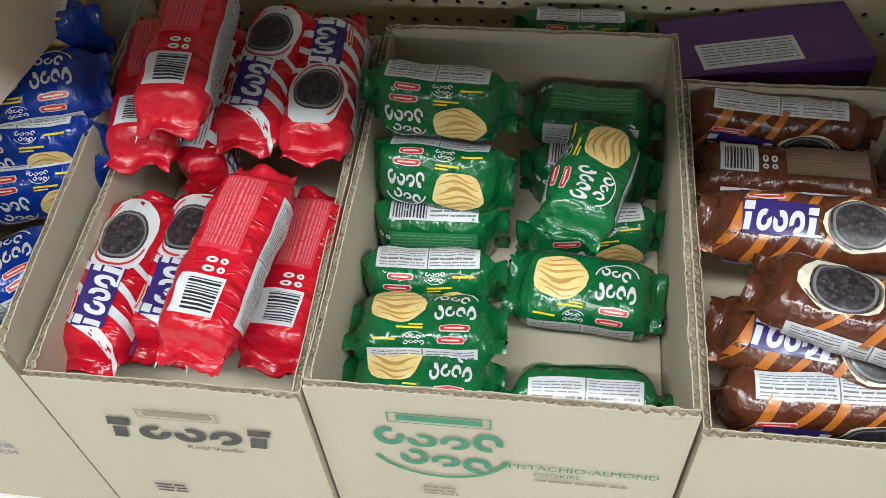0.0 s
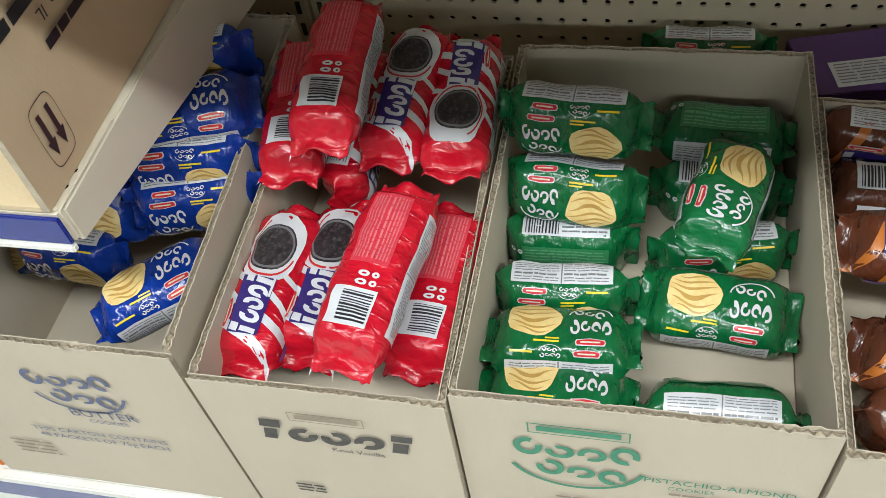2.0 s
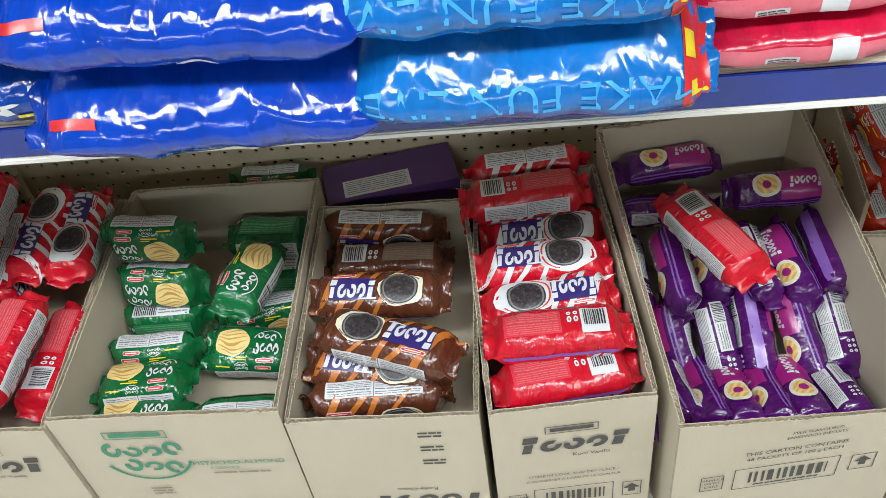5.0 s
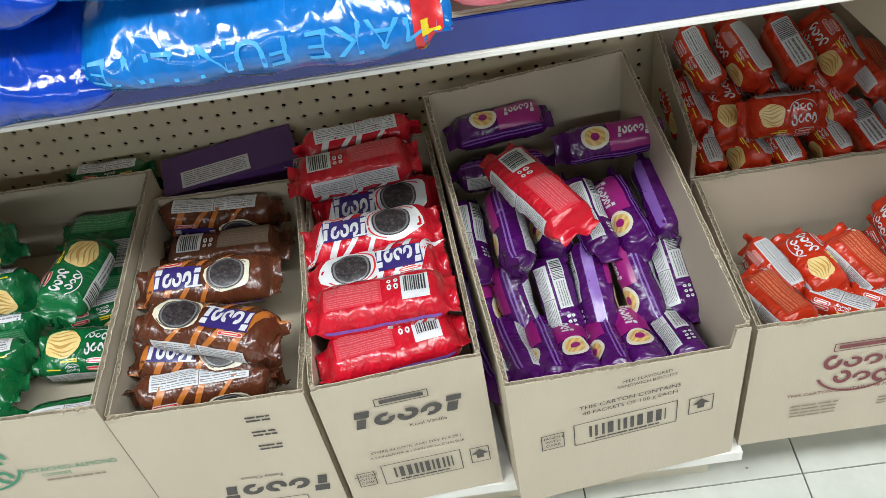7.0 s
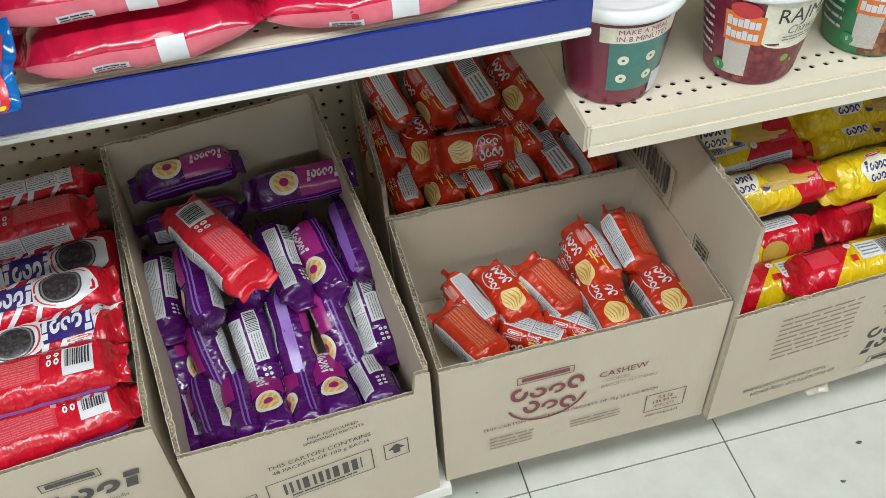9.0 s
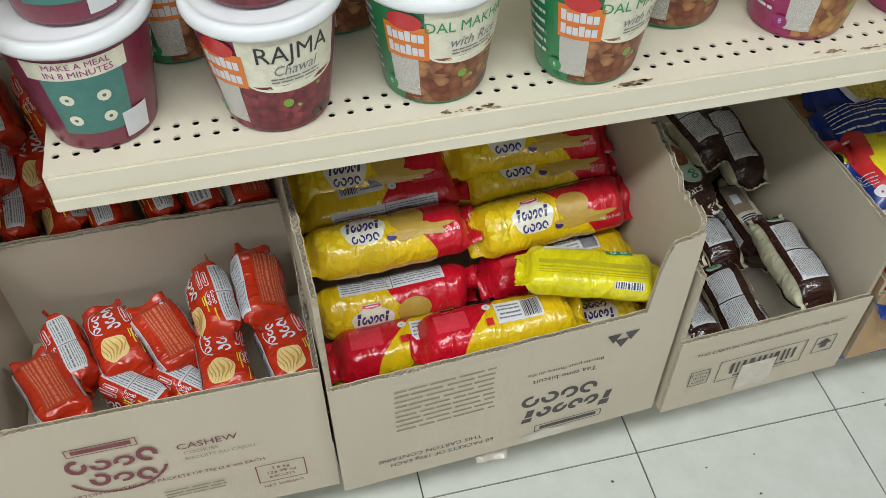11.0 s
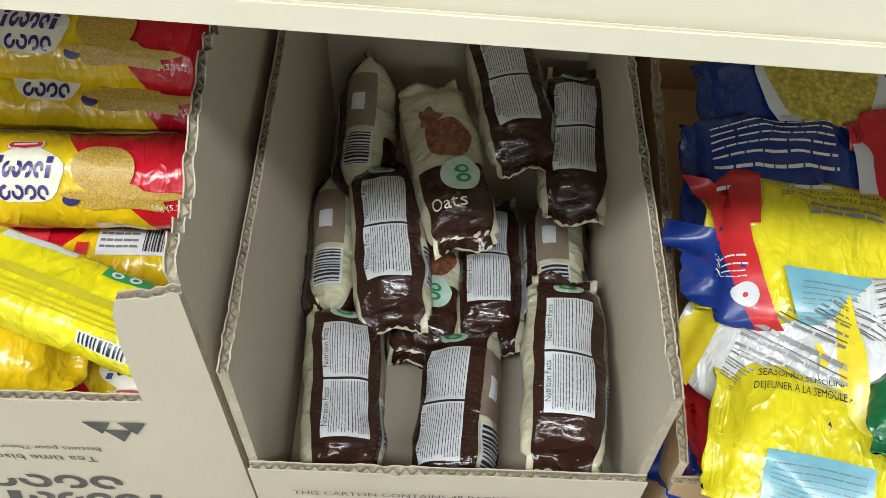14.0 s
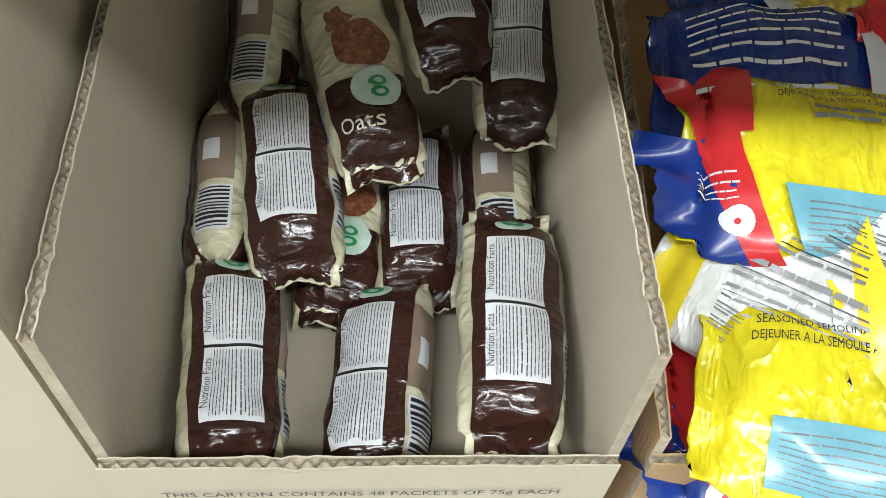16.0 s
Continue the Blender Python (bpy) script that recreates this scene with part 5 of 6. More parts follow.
def milk_pack(m, seed):
    ob, w = large_pack("milk_biscuit_pack", "large glossy blue milk biscuit family pack", "biscuit pack", "mid_blue", 0.30, 0.15, 0.058, seed, m, "blue family packs")
    q = -w.round * 0.215
    w.stick("brand_tag", ring(-0.105, q, 0.024, 0.008, n=18, rings=3), RED_INK, ob, 0.001)
    w.stick("brand_curve", ring(-0.105, q - 0.001, 0.025, 0.011, 0.8, 200, 340, n=12, rings=1), YELLOW_INK, ob, 0.001)
    w.stick("emblem_ground", ring(-0.045, q - 0.002, 0.028, 0.016, n=20, rings=3, uneven=0.12), WHITE, ob, 0.001)
    w.stick("emblem", joined(slab_mark(-0.045, q + 0.005, 0.040, 0.012, 4), slab_mark(-0.045, q - 0.009, 0.046, 0.012, 5)), RED_INK, ob, 0.0014)
    w.stick("milk_splash", ring(0.022, q - 0.006, 0.020, 0.008, n=22, rings=2, uneven=0.35), WHITE, ob, 0.001)
    w.stick("biscuit_print", rect(0.014, 0.030, q - 0.008, q + 0.017, 3, 4), BISCUIT, ob, 0.0014)
    w.stick("white_panel", rect(0.058, 0.118, q - 0.018, q + 0.022, 10, 6), WHITE, ob, 0.001)
    w.stick("yellow_band", rect(0.040, 0.105, q - 0.022, q - 0.016, 8, 1), YELLOW_INK, ob, 0.0012)
    w.stick("band_words", words_at("FAMILY PACK", 0.072, q - 0.019, 0.006), BLACK_INK, ob, 0.0016)
    return ob


milk_pack(pose(1.068, 0.980, 0.956, 14, 0, 0), 3)
milk_pack(pose(1.055, 0.966, 1.028, 18, 0, -1), 5)
milk_pack(pose(1.07, 0.970, 1.10, 14, 0, 1), 8)
for k, (px, py, pz, turn) in enumerate(((1.30, 0.925, 0.966, 2), (1.295, 0.925, 1.055, -2), (1.31, 0.935, 1.14, 1))):
    ob, w = large_pack("blue_multipack", "very glossy royal blue biscuit multipack hanging over the strip", "biscuit pack", "big_blue", 0.33, 0.17, 0.060, 11 + k, pose(px, py, pz, 28, 0, turn), "royal blue multipacks")
    w.stick("red_flash", rect(-0.14, -0.095, -w.round * 0.13, -w.round * 0.10, 8, 2), RED_INK, ob, 0.001)
    w.stick("white_mark", ring(0.02, -w.round * 0.27, 0.018, 0.008, 0.6, 10, 170, n=12, rings=1), WHITE, ob, 0.001)
for k, (px, py, pz, turn) in enumerate(((1.568, 0.925, 0.976, -2), (1.553, 0.93, 1.058, -1), (1.57, 0.94, 1.14, 1))):
    ob, w = large_pack("sky_blue_multipack", "glossy sky blue biscuit multipack with pale lettering", "biscuit pack", "sky", 0.315, 0.17, 0.062, 21 + k, pose(px, py, pz, 28, 0, turn), "sky blue multipacks")
    w.stick("pale_lettering", words_at("MAKE FUN LIVES", 0.0, -w.round * 0.18, 0.056, 180, 0.72), PALE_BLUE_INK, ob, 0.0012)
    w.stick("price_tag", rect(-0.02, 0.01, -w.round * 0.36, -w.round * 0.32, 3, 3), WHITE, ob, 0.0012)
    w.stick("end_print", rect(0.128, 0.150, -w.round * 0.40, w.round * 0.02, 4, 12), RED_INK, ob, 0.001)
    w.stick("end_flash", joined(rect(0.131, 0.142, -w.round * 0.36, -w.round * 0.30, 3, 2), rect(0.134, 0.148, -w.round * 0.22, -w.round * 0.14, 3, 3), rect(0.130, 0.139, -w.round * 0.08, -w.round * 0.03, 3, 2)), YELLOW_INK, ob, 0.0014)
for k, (px, py, pz, turn) in enumerate(((1.81, 0.982, 0.943, 1), (2.00, 0.985, 0.943, -2), (1.80, 0.99, 0.987, -1), (1.99, 0.992, 0.987, 2), (1.85, 1.0, 1.032, 0), (2.03, 1.0, 1.032, 1))):
    ob, w = large_pack("red_biscuit_pack", "shiny crimson biscuit pack with pink side and white sticker", "biscuit pack", "crimson", 0.21, 0.15, 0.044, 31 + k, pose(px, py, pz, 6, 0, turn), "crimson packs")
    q = -w.round * 0.25
    w.stick("pink_panel", rect(-0.088, 0.088, q - 0.016, q + 0.013, 14, 4), ROSE_INK, ob, 0.0008)
    w.stick("white_sticker", rect(0.012, 0.034, q - 0.014, q + 0.022, 4, 5), WHITE, ob, 0.0014)
    w.stick("code_sticker", rect(-0.04, -0.012, q - 0.011, q - 0.001, 4, 2), WHITE, ob, 0.0012)
    w.stick("code_print", lines_of_print(-0.038, -0.014, q - 0.010, q - 0.002, 2, k, 0.5, 4), BLACK_INK, ob, 0.0016)


# purple carton on the upper shelf
def choc_carton():
    ob = thing("purple_carton", "purple printed carton with a torn open front", "carton", pose(0.45, 0.903, 0.916))
    mats = [PURPLE_BOARD, CARD_EDGE]
    front = carton_wall("front_panel", (0, 0), (0.478, 0), 0, 0.06, 0.06, (0, 1), ob, mats, 61, 0.003, cut=lambda t: 0.17 if t > 0.85 else 0.062 + 0.004 * math.sin(t * 40))
    carton_wall("side_panel", (0.478, 0.006), (0.478, 0.40), 0, 0.17, 0.17, (-1, 0), ob, mats, 62)
    carton_wall("side_panel", (0, 0.006), (0, 0.40), 0, 0.17, 0.17, (1, 0), ob, mats, 63)
    carton_wall("back_panel", (0, 0.406), (0.478, 0.406), 0, 0.17, 0.17, (0, -1), ob, mats, 64)
    part("lining", box_bm(0.007, 0.471, 0.0065, 0.398, 0.001, 0.006), CARD, ob)
    for shape in round_mark(0.305, 0.034, 0.078):
        print_on(front, shape, WHITE, "emblem")
    print_on(front, joined(words_at("CHOCOCHIP", 0.382, 0.040, 0.013), words_at("COOKIES", 0.372, 0.029, 0.008)), WHITE)
    print_on(front, rect(0.388, 0.436, 0.008, 0.022, 4, 2), YELLOW_INK, "weight_flash")
    print_on(front, words_at("30 X 120g", 0.412, 0.015, 0.0095), BLACK_INK, "weight_words", -0.002)
    print_on(front, rect(0.20, 0.245, 0.03, 0.044, 2, 1), RED_INK, "brand_tag")
    pk = thing("chocolate_cookie_packet", "dark purple foil cookie packet standing in the carton", "cookie packet", pose(0.845, 0.945, 0.985, 60, 20, 20))
    w = Wrap(0.15, 0.07, 0.045, 2.4, 9, 0.03, 0.012, 1.6)
    w.body("wrapper", FILM["purple"], pk)
    w.stick("yellow_band", rect(-0.03, 0.06, -0.02, 0.03, 8, 4), YELLOW_INK, pk)


choc_carton()


# importer's carton on the lower left shelf
def kraft_carton():
    ob = thing("kraft_carton", "tan kraft carton with open front and printed side", "carton", pose(0.25, 0.892, 0.6725))
    mats = [KRAFT_PALE, CARD_EDGE]
    carton_wall("side_panel", (0.438, 0.0), (0.438, 0.34), 0, 0.19, 0.19, (-1, 0), ob, mats, 71, 0.0015)
    carton_wall("side_panel", (0, 0.0), (0, 0.34), 0, 0.19, 0.19, (1, 0), ob, mats, 72, 0.0015)
    carton_wall("back_panel", (0, 0.346), (0.438, 0.346), 0, 0.19, 0.19, (0, -1), ob, mats, 73, 0.0015)
    part("bottom_panel", box_bm(0.0065, 0.4315, 0.0, 0.339, 0, 0.005), CARD_TAN, ob)
    side = ob.children[0]

    def side_print(shape, mat, name="print"):
        pts, faces = shape
        child(name, to_mesh(name, [(0.4405, a, b) for a, b in pts], faces, [mat]), side)

    def care_mark(x, z, w, h):
        """A rounded frame round two heavy arrows that point down."""
        pts, faces = ring(0, 0, w / 2, h / 2, 0.93, n=32, rings=1)
        sharp = [(x + math.copysign(min(1.0, abs(a) / (w / 2)) ** 0.45, a) * w / 2, z + math.copysign(min(1.0, abs(b) / (h / 2)) ** 0.45, b) * h / 2) for a, b in pts]
        shapes = [(sharp, faces)]
        for dx in (-w * 0.2, w * 0.2):
            shapes.append(rect(x + dx - w * 0.075, x + dx + w * 0.075, z - h * 0.08, z + h * 0.34, 1, 1))
            shapes.append(([(x + dx - w * 0.17, z - h * 0.08), (x + dx + w * 0.17, z - h * 0.08), (x + dx, z - h * 0.34)], [(2, 1, 0)]))
        return joined(*shapes)

    side_print(care_mark(0.042, 0.043, 0.032, 0.056), BLACK_INK, "arrow_mark")
    side_print(care_mark(0.255, 0.075, 0.032, 0.056), BLACK_INK, "arrow_mark")
    side_print(joined(words_at("Packed for:", 0.06, 0.150, 0.017, 180), lines_of_print(0.03, 0.14, 0.118, 0.132, 1, 5, 0.75, 4), words_at("Cicero, IL", 0.115, 0.108, 0.015, 180), lines_of_print(0.08, 0.15, 0.082, 0.094, 1, 7, 0.7, 3)), BLACK_INK)
    side_print(ring(0.195, 0.085, 0.042, 0.024, 0.9, n=20, rings=1), GREEN_INK, "emblem_edge")
    side_print(rect(0.165, 0.225, 0.075, 0.095, 3, 1), RED_INK, "emblem")
    side_print(ring(0.235, 0.055, 0.016, 0.014, n=14, rings=2, uneven=0.2), RED_INK, "fruit_print")
    for i in range(3):
        j = thing("packed_carton", "grey printed paper pack inside the tan carton", "paper pack", pose(0.27 + i * 0.125, 1.06, 0.679), "paper packs")
        part("sleeve", box_bm(0, 0.118, 0, 0.12, 0, 0.15, 0.002), WHITE_EDGE, j)
        pts, faces = lines_of_print(0.006, 0.112, 0.02, 0.14, 12, i, 0.35, 4)
        child("small_print", to_mesh("small_print", [(a, -0.001, b) for a, b in pts], faces, [PRINT_FAINT]), j)
    rope = thing("rope", "twisted straw rope hanging inside the tan carton", "rope", pose(0.555, 1.035, 0.678))
    verts, faces = [], []
    for i in range(60):
        for n in range(10):
            a = 2 * math.pi * n / 10
            r = 0.008 * (1 + 0.22 * math.sin(3 * a - i * 0.55))
            verts.append((r * math.cos(a) - i * 0.0008, r * math.sin(a), i * 0.0026))
    faces = [(i * 10 + n, i * 10 + (n + 1) % 10, i * 10 + 10 + (n + 1) % 10, i * 10 + 10 + n) for i in range(59) for n in range(10)]
    faces += [tuple(reversed(range(10))), tuple(590 + n for n in range(10))]
    child("strand", to_mesh("strand", verts, faces, [STRAW], smooth=True), rope)


KRAFT_PALE = material("tan_kraft", (0.56, 0.42, 0.27), (0.52, 0.38, 0.24), 9, 0.8, 0.06, 320)
CARD_TAN = material("pale_board", (0.66, 0.53, 0.33), (0.62, 0.49, 0.30), 9, 0.8, 0.15, 200)
STRAW = material("straw", (0.62, 0.44, 0.18), (0.45, 0.30, 0.10), 120, 0.7)
kraft_carton()


# meal cups
class Cone:
    """The side of a tapered cup: a angle in degrees from the front, h height."""

    def __init__(self, r0, r1, height):
        self.r0, self.r1, self.height = r0, r1, height

    def point(self, a, h, off=0.0):
        h = h * self.height / 0.094
        r = self.r0 + (self.r1 - self.r0) * h / self.height + off
        return (r * math.sin(radians(a)), -r * math.cos(radians(a)), h)

    def stick(self, name, shape, mat, parent, off=0.0005, label=""):
        pts, faces = shape
        return child(name, to_mesh(name, [self.point(a, h, off) for a, h in pts], faces, [mat], smooth=True), parent, label)


def lathe(profile, n=40):
    verts = [(r * math.cos(2 * math.pi * i / n), r * math.sin(2 * math.pi * i / n), z) for r, z in profile for i in range(n)]
    faces = [(j * n + i, j * n + (i + 1) % n, (j + 1) * n + (i + 1) % n, (j + 1) * n + i) for j in range(len(profile) - 1) for i in range(n)]
    faces += [tuple(reversed(range(n))), tuple((len(profile) - 1) * n + i for i in range(n))]
    return verts, faces


CUP_FILM = {"dal": ink("cup_green", (0.02, 0.22, 0.08)), "choley": ink("cup_magenta", (0.36, 0.015, 0.12)), "rajma": ink("cup_maroon", (0.20, 0.02, 0.05))}
CUP_FOOD = {"dal": CURRY, "choley": CHICKPEA, "rajma": BEAN}
CUP_WORDS = {"dal": ("DAL MAKHANI", "with Rice"), "choley": ("CHOLEY", "Chawal"), "rajma": ("RAJMA", "Chawal")}
LID = material("cup_lid", (0.78, 0.79, 0.80), (0.72, 0.73, 0.74), 14, 0.3)


def meal_cup(kind, m, label):
    ob = thing("meal_cup", label, "meal cup", m, "instant meal cups")
    height = 0.108
    c = Cone(0.045, 0.060, height)
    v, f = lathe([(0.041, 0.0), (0.0445, 0.001), (0.0452, 0.004), (0.060, height - 0.002), (0.060, height)])
    child("cup", to_mesh("cup", v, f, [CUP_FILM[kind]], smooth=True), ob)
    v, f = lathe([(0.0605, height - 0.004), (0.0645, height - 0.003), (0.0655, height), (0.0645, height + 0.008), (0.060, height + 0.010), (0.057, height + 0.007), (0.052, height + 0.0075)])
    child("lid", to_mesh("lid", v, f, [LID], smooth=True), ob, "translucent white plastic lid")
    c.stick("food_print", rect(-40, 75, 0.004, 0.050, 22, 8), CUP_FOOD[kind], ob, 0.0006)
    c.stick("rice_print", rect(-50, -22, 0.010, 0.046, 8, 6), RICE, ob, 0.0009)
    c.stick("name_panel", rect(-15, 72, 0.048, 0.090, 18, 5), CREAM_INK, ob, 0.0010)
    c.stick("panel_curve", ring(30, 0.049, 42, 0.008, 0.0, 180, 360, n=18, rings=2), CREAM_INK, ob, 0.0010)
    c.stick("orange_panel", rect(-52, -12, 0.046, 0.076, 10, 4), ORANGE_INK, ob, 0.0013)
    c.stick("panel_print", joined(*[rect(-49 + 5.6 * i, -44.2 + 5.6 * i, z, z + 0.0075 + 0.002 * (i in (0, 3)), 2, 1) for i in range(6) for z in (0.050, 0.0625)]), WHITE, ob, 0.0016)
    c.stick("brand_oval", ring(-32, 0.080, 15, 0.008, n=18, rings=2), RED_INK, ob, 0.0015)
    big, small = CUP_WORDS[kind]
    pts, faces = words_at(big, 0, 0, 1.0)
    wide = max(p[0] for p in pts) - min(p[0] for p in pts)
    s = min(0.021, 0.086 / wide)
    ink_mat = GREEN_INK if kind == "dal" else MAGENTA_INK
    c.stick("dish_name", ([(29 + p[0] * s * 1020, 0.076 + p[1] * s) for p in pts], faces), ink_mat if kind != "rajma" else BLACK_INK, ob, 0.0015)
    pts, faces = words_at(small, 0, 0, 1.0)
    c.stick("script_name", ([(30 + p[0] * 0.0125 * 1020 + p[1] * 3.5, 0.0615 + p[1] * 0.0125) for p in pts], faces), GREY_INK, ob, 0.0015)
    c.stick("small_print", ([(a, h) for a, h in lines_of_print(8, 52, 0.050, 0.056, 2, 3, 0.4, 4)[0]], lines_of_print(8, 52, 0.050, 0.056, 2, 3, 0.4, 4)[1]), GREY_INK, ob, 0.0015)
    c.stick("garnish", joined(([(28, 0.026), (52, 0.040), (54, 0.038), (31, 0.023)], [(0, 1, 2, 3)]), ring(20, 0.030, 5, 0.004, n=10, rings=1, uneven=0.2)), ink("leaf_ink", (0.22, 0.42, 0.05)), ob, 0.0010)
    c.stick("weight_band", rect(44, 70, 0.007, 0.013, 6, 1), BLACK_INK, ob, 0.0010)
    c.stick("round_mark", ring(-55, 0.016, 8, 0.006, n=14, rings=2), MAGENTA_INK if kind == "choley" else GREEN_INK, ob, 0.0012)
    c.stick("mark_eight", words_at("8", 0, 0, 1.0)[0] and ([(-55 + p[0] * 7.5, 0.016 + p[1] * 0.007) for p in words_at("8", 0, 0, 1.0)[0]], words_at("8", 0, 0, 1.0)[1]), WHITE, ob, 0.0015)
    c.stick("side_print", lines_of_print(-100, -66, 0.02, 0.082, 7, 5, 0.35, 3), WHITE, ob, 0.0008)
    # the far side: directions panel and barcode
    c.stick("directions_panel", rect(150, 215, 0.018, 0.070, 12, 5), ink("teal_ink", (0.05, 0.20, 0.17)), ob, 0.0008)
    c.stick("directions_band", rect(140, 220, 0.070, 0.086, 12, 2), CREAM_INK, ob, 0.0008)
    for word, h, size in (("MAKE A MEAL", 0.0815, 0.007), ("IN 8 MINUTES", 0.0745, 0.0075)):
        p2, f2 = words_at(word, 0, 0, 1.0)
        c.stick("directions_words", ([(182 + p[0] * size * 1150, h + p[1] * size) for p in p2], f2), MAGENTA_INK, ob, 0.0012)
    c.stick("pictograms", joined(*[ring(165 + 30 * (i % 2), 0.032 + 0.02 * (i // 2), 6, 0.005, 0.3, n=10, rings=1) for i in range(4)]), CREAM_INK, ob, 0.0012)
    c.stick("barcode_label", rect(205, 232, 0.006, 0.030, 5, 3), WHITE, ob, 0.0010)
    return ob


CUPS = [("rajma", 2.242, 0.988, 182), ("rajma", 2.390, 0.975, -12), ("dal", 2.530, 0.980, -4), ("dal", 2.670, 0.974, 2), ("dal", 2.777, 1.035, -4), ("choley", 2.890, 0.990, 6), ("choley", 3.016, 0.990, -2), ("choley", 3.138, 0.998, -6), ("choley", 3.265, 1.000, 0),
        ("dal", 2.310, 1.090, 30), ("dal", 2.460, 1.100, 15)]
CUP_LABEL = {"dal": "green lentil meal cup with white lid", "choley": "magenta chickpea meal cup with white lid", "rajma": "maroon kidney bean meal cup with white lid"}
for k, (kind, cx, cy, turn) in enumerate(CUPS):
    meal_cup(kind, pose(cx, cy, 0.761, 0, 0, turn), CUP_LABEL[kind])
for kind, cx, cy, turn in (("dal", 2.522, 0.985, -10), ("rajma", 2.250, 0.990, 175), ("rajma", 2.388, 0.980, -20), ("choley", 2.896, 0.994, 2), ("dal", 2.665, 0.980, 8)):
    meal_cup(kind, pose(cx, cy, 0.761 + 0.1185, 0, 0, turn), CUP_LABEL[kind] + ", stacked")


# semolina pouches
def pouch(film_key, length, width, height, seed, m, label, deco):
    ob = thing("semolina_pouch", label, "food pouch", m, "semolina pouches")
    w = Wrap(length, width, height, 2.5, seed, 0.045, 0.012, 1.3, 0.6, 0.006)
    w.body("wrapper", FILM[film_key], ob, 70, 48)
    w.seams(ob, FILM[film_key])
    deco(w, ob)
    return ob


def deco_back(w, ob):
    h = w.round * 0.22

    def slant(x0, x1, s0, s1, lean, nx=16, ny=20):
        pts, faces = rect(x0, x1, s0, s1, nx, ny)
        return [(x + lean * (s - s0), s) for x, s in pts], faces

    w.stick("blue_field", slant(-0.088, -0.042, -h, 0.006, -0.45), BLUE_INK, ob, 0.0024)
    w.stick("red_field", slant(-0.050, -0.030, -h, h, -0.50), RED_INK, ob, 0.0028)
    w.stick("red_corner", rect(-0.082, -0.055, 0.006, h, 6, 6), RED_INK, ob, 0.0027)
    w.stick("white_seal", ring(-0.062, -0.026, 0.009, 0.008, 0.2, n=16, rings=2), WHITE, ob, 0.0030)
    w.stick("cyan_panel", slant(-0.024, 0.034, -0.042, -0.008, -0.45), CYAN_INK, ob, 0.0027)
    w.stick("small_print", joined(lines_of_print(-0.026, 0.018, -0.038, -0.012, 9, 4, 0.22, 6), lines_of_print(-0.022, 0.030, 0.012, 0.020, 2, 14, 0.5, 4)), GREY_INK, ob, 0.0031)
    w.stick("blue_print", lines_of_print(-0.080, -0.062, -0.016, -0.004, 4, 24, 0.22, 4), WHITE, ob, 0.0031)
    w.stick("lettering", joined(words_at("SEASONED SEMOLINA BREAKFAST", 0.0, 0.030, 0.0052), words_at("DEJEUNER A LA SEMOULE ASSAISONNEE", 0.0, 0.0245, 0.0046)), BLACK_INK, ob, 0.0029)
    w.stick("white_panel", slant(0.052, 0.082, -h, h, 0.12), WHITE, ob, 0.0026)
    w.stick("small_print", joined(words_at("Nutrition Facts", 0.067, 0.024, 0.0046), lines_of_print(0.055, 0.080, -0.032, 0.018, 10, 2, 0.3, 3)), BLACK_INK, ob, 0.0031)


def deco_lemon(w, ob):
    h = w.round * 0.22
    w.stick("cyan_panel", rect(-0.056, 0.010, -0.038, -0.006, 16, 10), CYAN_INK, ob, 0.0026)
    w.stick("small_print", lines_of_print(-0.052, 0.006, -0.035, -0.009, 9, 9, 0.2, 7), GREY_INK, ob, 0.0030)
    w.stick("lettering", joined(words_at("SEASONED SEMOLINA BREAKFAST", -0.022, 0.020, 0.0056), words_at("DEJEUNER A LA SEMOULE ASSAISONNEE", -0.022, 0.0135, 0.0050)), BLACK_INK, ob, 0.0029)
    w.stick("white_panel", rect(0.034, 0.080, -h, h, 10, 14), WHITE, ob, 0.0026)
    w.stick("small_print", joined(words_at("Nutrition Facts", 0.057, 0.024, 0.0058), lines_of_print(0.038, 0.076, -0.032, 0.018, 10, 3, 0.3, 3)), BLACK_INK, ob, 0.0031)


def deco_front(w, ob):
    w.stick("white_panel", rect(-0.04, 0.06, 0.01, 0.05, 10, 6), WHITE, ob, 0.0024)
    w.stick("numeral", words_at("3", -0.026, 0.03, 0.034), RED_INK, ob, 0.0028)
    w.stick("words", joined(words_at("MINUTE", 0.024, 0.036, 0.013), words_at("BREAKFAST", 0.024, 0.022, 0.010)), RED_INK, ob, 0.0028)
    w.stick("lower_print", words_at("QUICK COOKING", 0.01, -0.004, 0.010), WHITE, ob, 0.0028)
    w.stick("plate_print", ring(0.03, -0.042, 0.04, 0.022, n=24, rings=3), YELLOW_INK, ob, 0.0026)
    w.stick("blue_field", rect(-0.09, 0.09, -w.round * 0.24, -0.02, 14, 5), BLUE_INK, ob, 0.0022)


def deco_blue(w, ob):
    w.stick("plate_print", ring(0.0, 0.012, 0.05, 0.032, n=26, rings=4), WHITE, ob, 0.0024)
    w.stick("food_print", ring(0.0, 0.014, 0.043, 0.026, n=26, rings=4), UPMA, ob, 0.0028)
    w.stick("small_print", lines_of_print(-0.075, 0.05, -0.05, -0.026, 4, 6, 0.35, 6), WHITE, ob, 0.0026)
    w.stick("white_band", rect(0.065, 0.095, -0.06, 0.06, 6, 8), WHITE, ob, 0.0024)


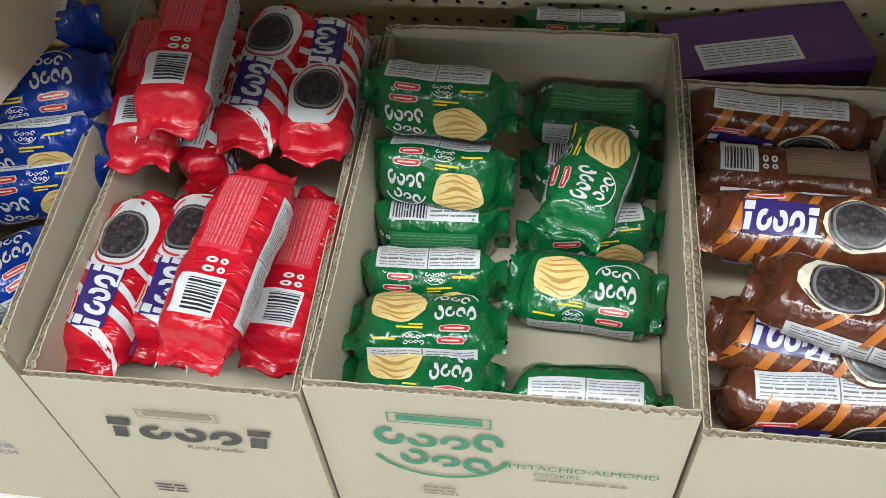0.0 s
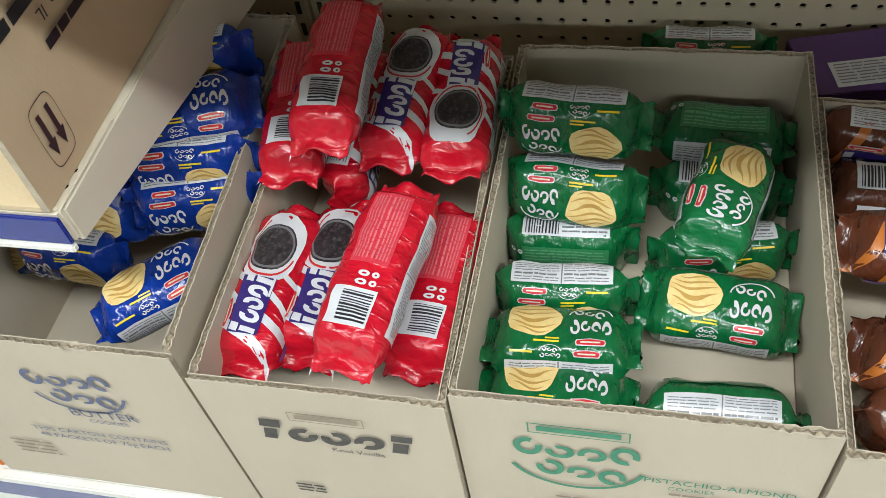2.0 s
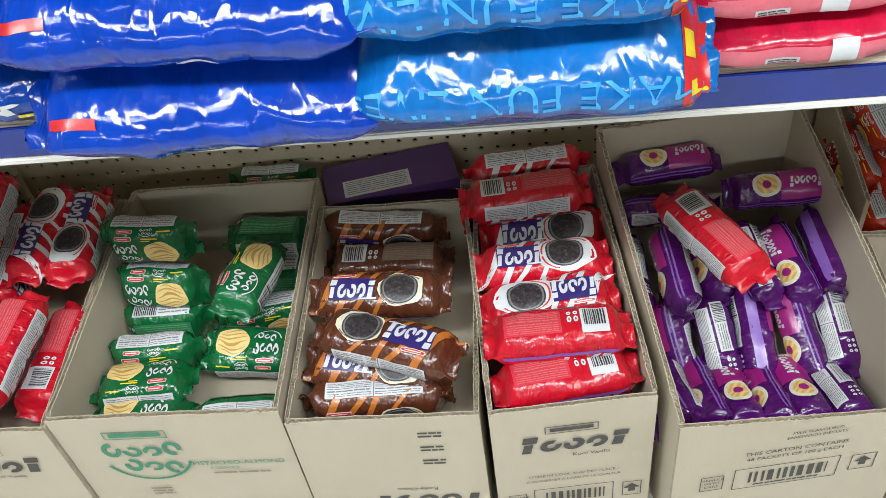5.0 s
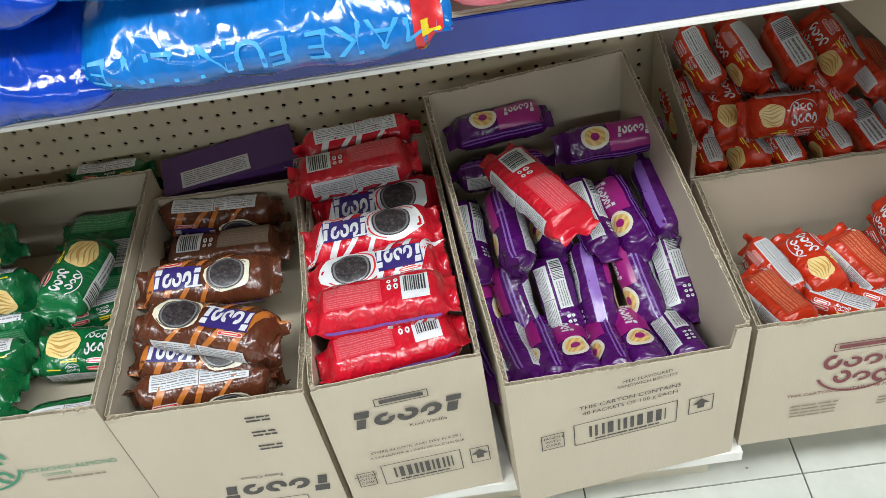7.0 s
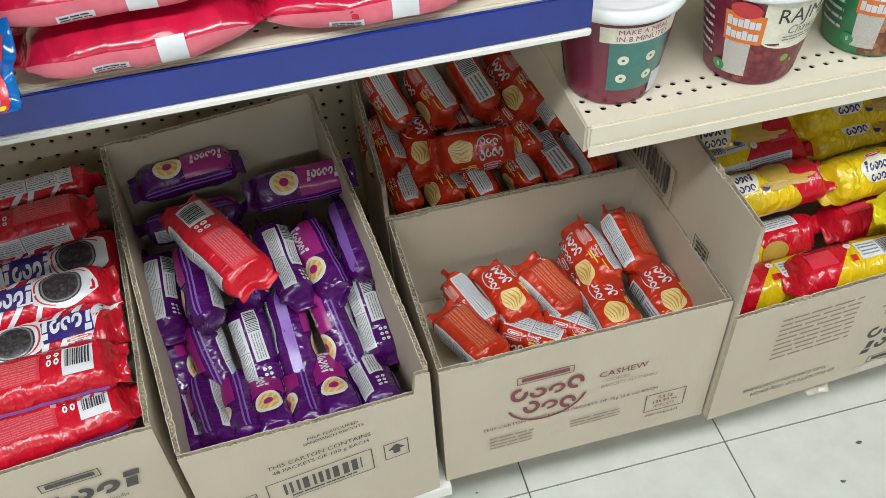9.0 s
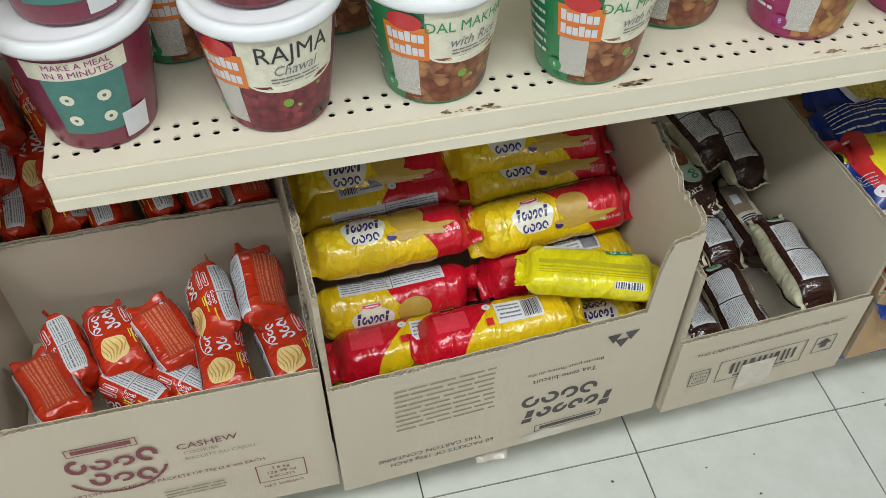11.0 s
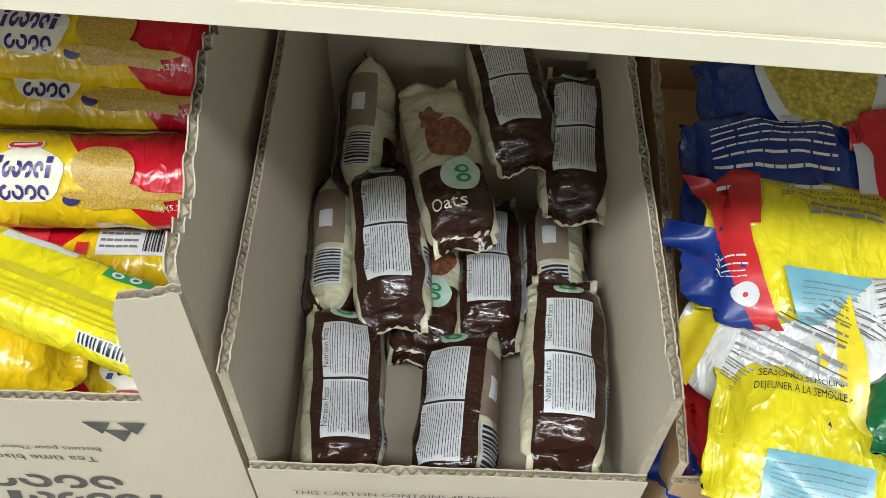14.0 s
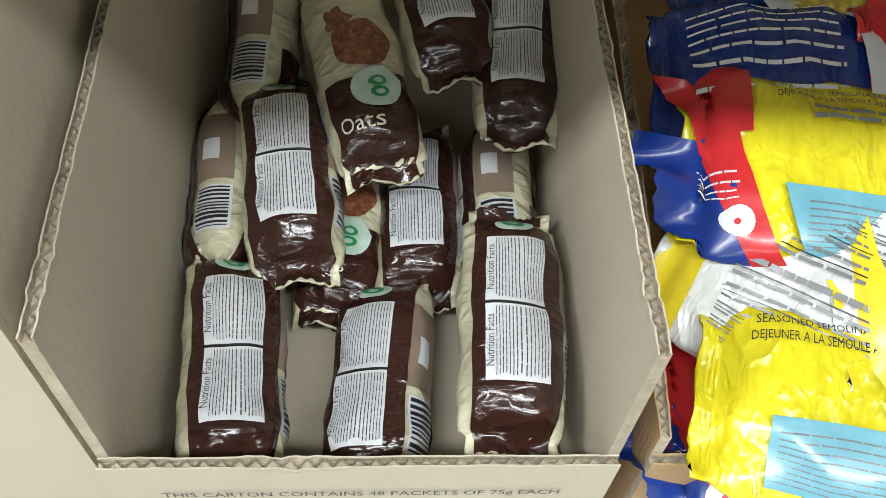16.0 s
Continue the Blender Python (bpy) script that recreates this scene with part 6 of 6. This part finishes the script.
def deco_navy(w, ob):
    w.stick("white_panel", rect(0.030, 0.066, -w.round * 0.22, w.round * 0.22, 8, 14), WHITE, ob, 0.0026)
    w.stick("yellow_band", rect(0.066, 0.086, -w.round * 0.22, w.round * 0.22, 4, 14), YELLOW_INK, ob, 0.0025)
    w.stick("small_print", lines_of_print(-0.070, 0.018, -0.040, 0.034, 13, 16, 0.22, 7), WHITE, ob, 0.0026)
    w.stick("white_seal", ring(-0.010, 0.040, 0.009, 0.005, 0.3, n=16, rings=2), WHITE, ob, 0.0028)


def deco_white(w, ob):
    w.stick("table_grid", joined(*[rect(-0.05, 0.05, -0.035 + 0.008 * i, -0.0346 + 0.008 * i, 8, 1) for i in range(10)]), BLACK_INK, ob, 0.0026)
    w.stick("small_print", joined(lines_of_print(-0.05, 0.05, -0.035, 0.034, 17, 7, 0.24, 9), words_at("Nutrition Facts", 0, 0.042, 0.010)), GREY_INK, ob, 0.0026)
    w.stick("yellow_band", rect(-0.09, -0.065, -0.055, 0.055, 5, 8), YELLOW_INK, ob, 0.0026)


RUST_SPOT = material("rust_spot", (0.30, 0.20, 0.12), None, 60, 0.7)
UPMA = speckled("upma_print", (0.55, 0.42, 0.05), (0.78, 0.66, 0.12), (0.66, 0.53, 0.08), 260)
for key, px, py, pz, rx, ry, rz, deco, words in SEMOLINA:
    pouch(key, 0.180, 0.118, 0.040, int(px * 1000) % 17, pose(px, py, pz, rx, ry, rz), words, {"back": deco_back, "lemon": deco_lemon, "front": deco_front, "blue": deco_blue, "white": deco_white, "navy": deco_navy}[deco])

# scuffs and price residue on the side shelf
rnd = random.Random(9)
for sx, sy, length in ((2.93, 0.925, 0.10), (3.10, 0.924, 0.06), (2.55, 0.923, 0.05), (2.70, 0.924, 0.04)):
    verts, faces = [], []
    for i in range(26):
        ax, ay, r = sx + rnd.uniform(-length / 2, length / 2), sy + rnd.uniform(-0.003, 0.003), rnd.uniform(0.0006, 0.0022)
        k = len(verts)
        verts += [(ax + r * rnd.uniform(0.8, 2.6) * math.cos(a * 1.05), ay + r * rnd.uniform(0.4, 1.0) * math.sin(a * 1.05), 0.7614) for a in range(6)]
        faces.append(tuple(range(k, k + 6)))
    tagged(new("shelf_scuff", to_mesh("shelf_scuff", verts, faces, [RUST_SPOT])), "brown scuffed residue on the shelf edge", "scuffs", kind="stuff")

# loose scraps
scrap = thing("plastic_scrap", "crumpled clear plastic scrap hanging under a carton", "plastic scrap", pose(2.585, 0.905, 0.205, 40, 20, 10))
bm = bmesh.new()
bmesh.ops.create_grid(bm, x_segments=10, y_segments=8, size=0.024)
for v in bm.verts:
    v.co.z = 0.010 * noise.noise((v.co.x * 70, v.co.y * 70, 4))
part("film", bm, TAPE, scrap, smooth=True)
bpy.context.view_layer.update()

# floor tiles
TILE_SIZE = 0.339
tile_bm = box_bm(-TILE_SIZE / 2 + 0.0012, TILE_SIZE / 2 - 0.0012, -TILE_SIZE / 2 + 0.0012, TILE_SIZE / 2 - 0.0012, -0.004, 0.0)
tile_mesh = bpy.data.meshes.new("floor_tile")
tile_bm.to_mesh(tile_mesh)
tile_bm.free()
tile_mesh.materials.append(TILE)
for i in range(-13, 11):
    for j in range(-7, 2):
        t = new("floor_tile", tile_mesh)
        t.parent = floor
        t.location = (2.5 + (i + 0.5) * TILE_SIZE, 0.945 + (j + 0.5) * TILE_SIZE, 0.0)
half = TILE_SIZE / 2 - 0.0012
verts, faces = [], []
for i in range(-13, 11):
    for j in range(-15, -7):
        cx, cy, k = 2.5 + (i + 0.5) * TILE_SIZE, 0.945 + (j + 0.5) * TILE_SIZE, len(verts)
        verts += [(cx - half, cy - half, 0), (cx + half, cy - half, 0), (cx + half, cy + half, 0), (cx - half, cy + half, 0)]
        faces.append((k, k + 1, k + 2, k + 3))
far_tiles = child("far_tiles", to_mesh("far_tiles", verts, faces, [TILE]), floor)
far_tiles["kind"] = "stuff"
rnd = random.Random(5)
verts, faces = [], []
for i in range(90):
    cx, cy, r = rnd.uniform(1.9, 4.2), rnd.uniform(0.5, 0.98), rnd.choice((0.002, 0.003, 0.005))
    k = len(verts)
    verts += [(cx + r * rnd.uniform(0.5, 1.6) * math.cos(a * 1.05), cy + r * rnd.uniform(0.4, 1.0) * math.sin(a * 1.05), 0.0006) for a in range(6)]
    faces.append(tuple(range(k, k + 6)))
tagged(new("floor_specks", to_mesh("floor_specks", verts, faces, [GRIME])), "scattered dark scuffs on the floor tiles", "scuffs", kind="stuff")
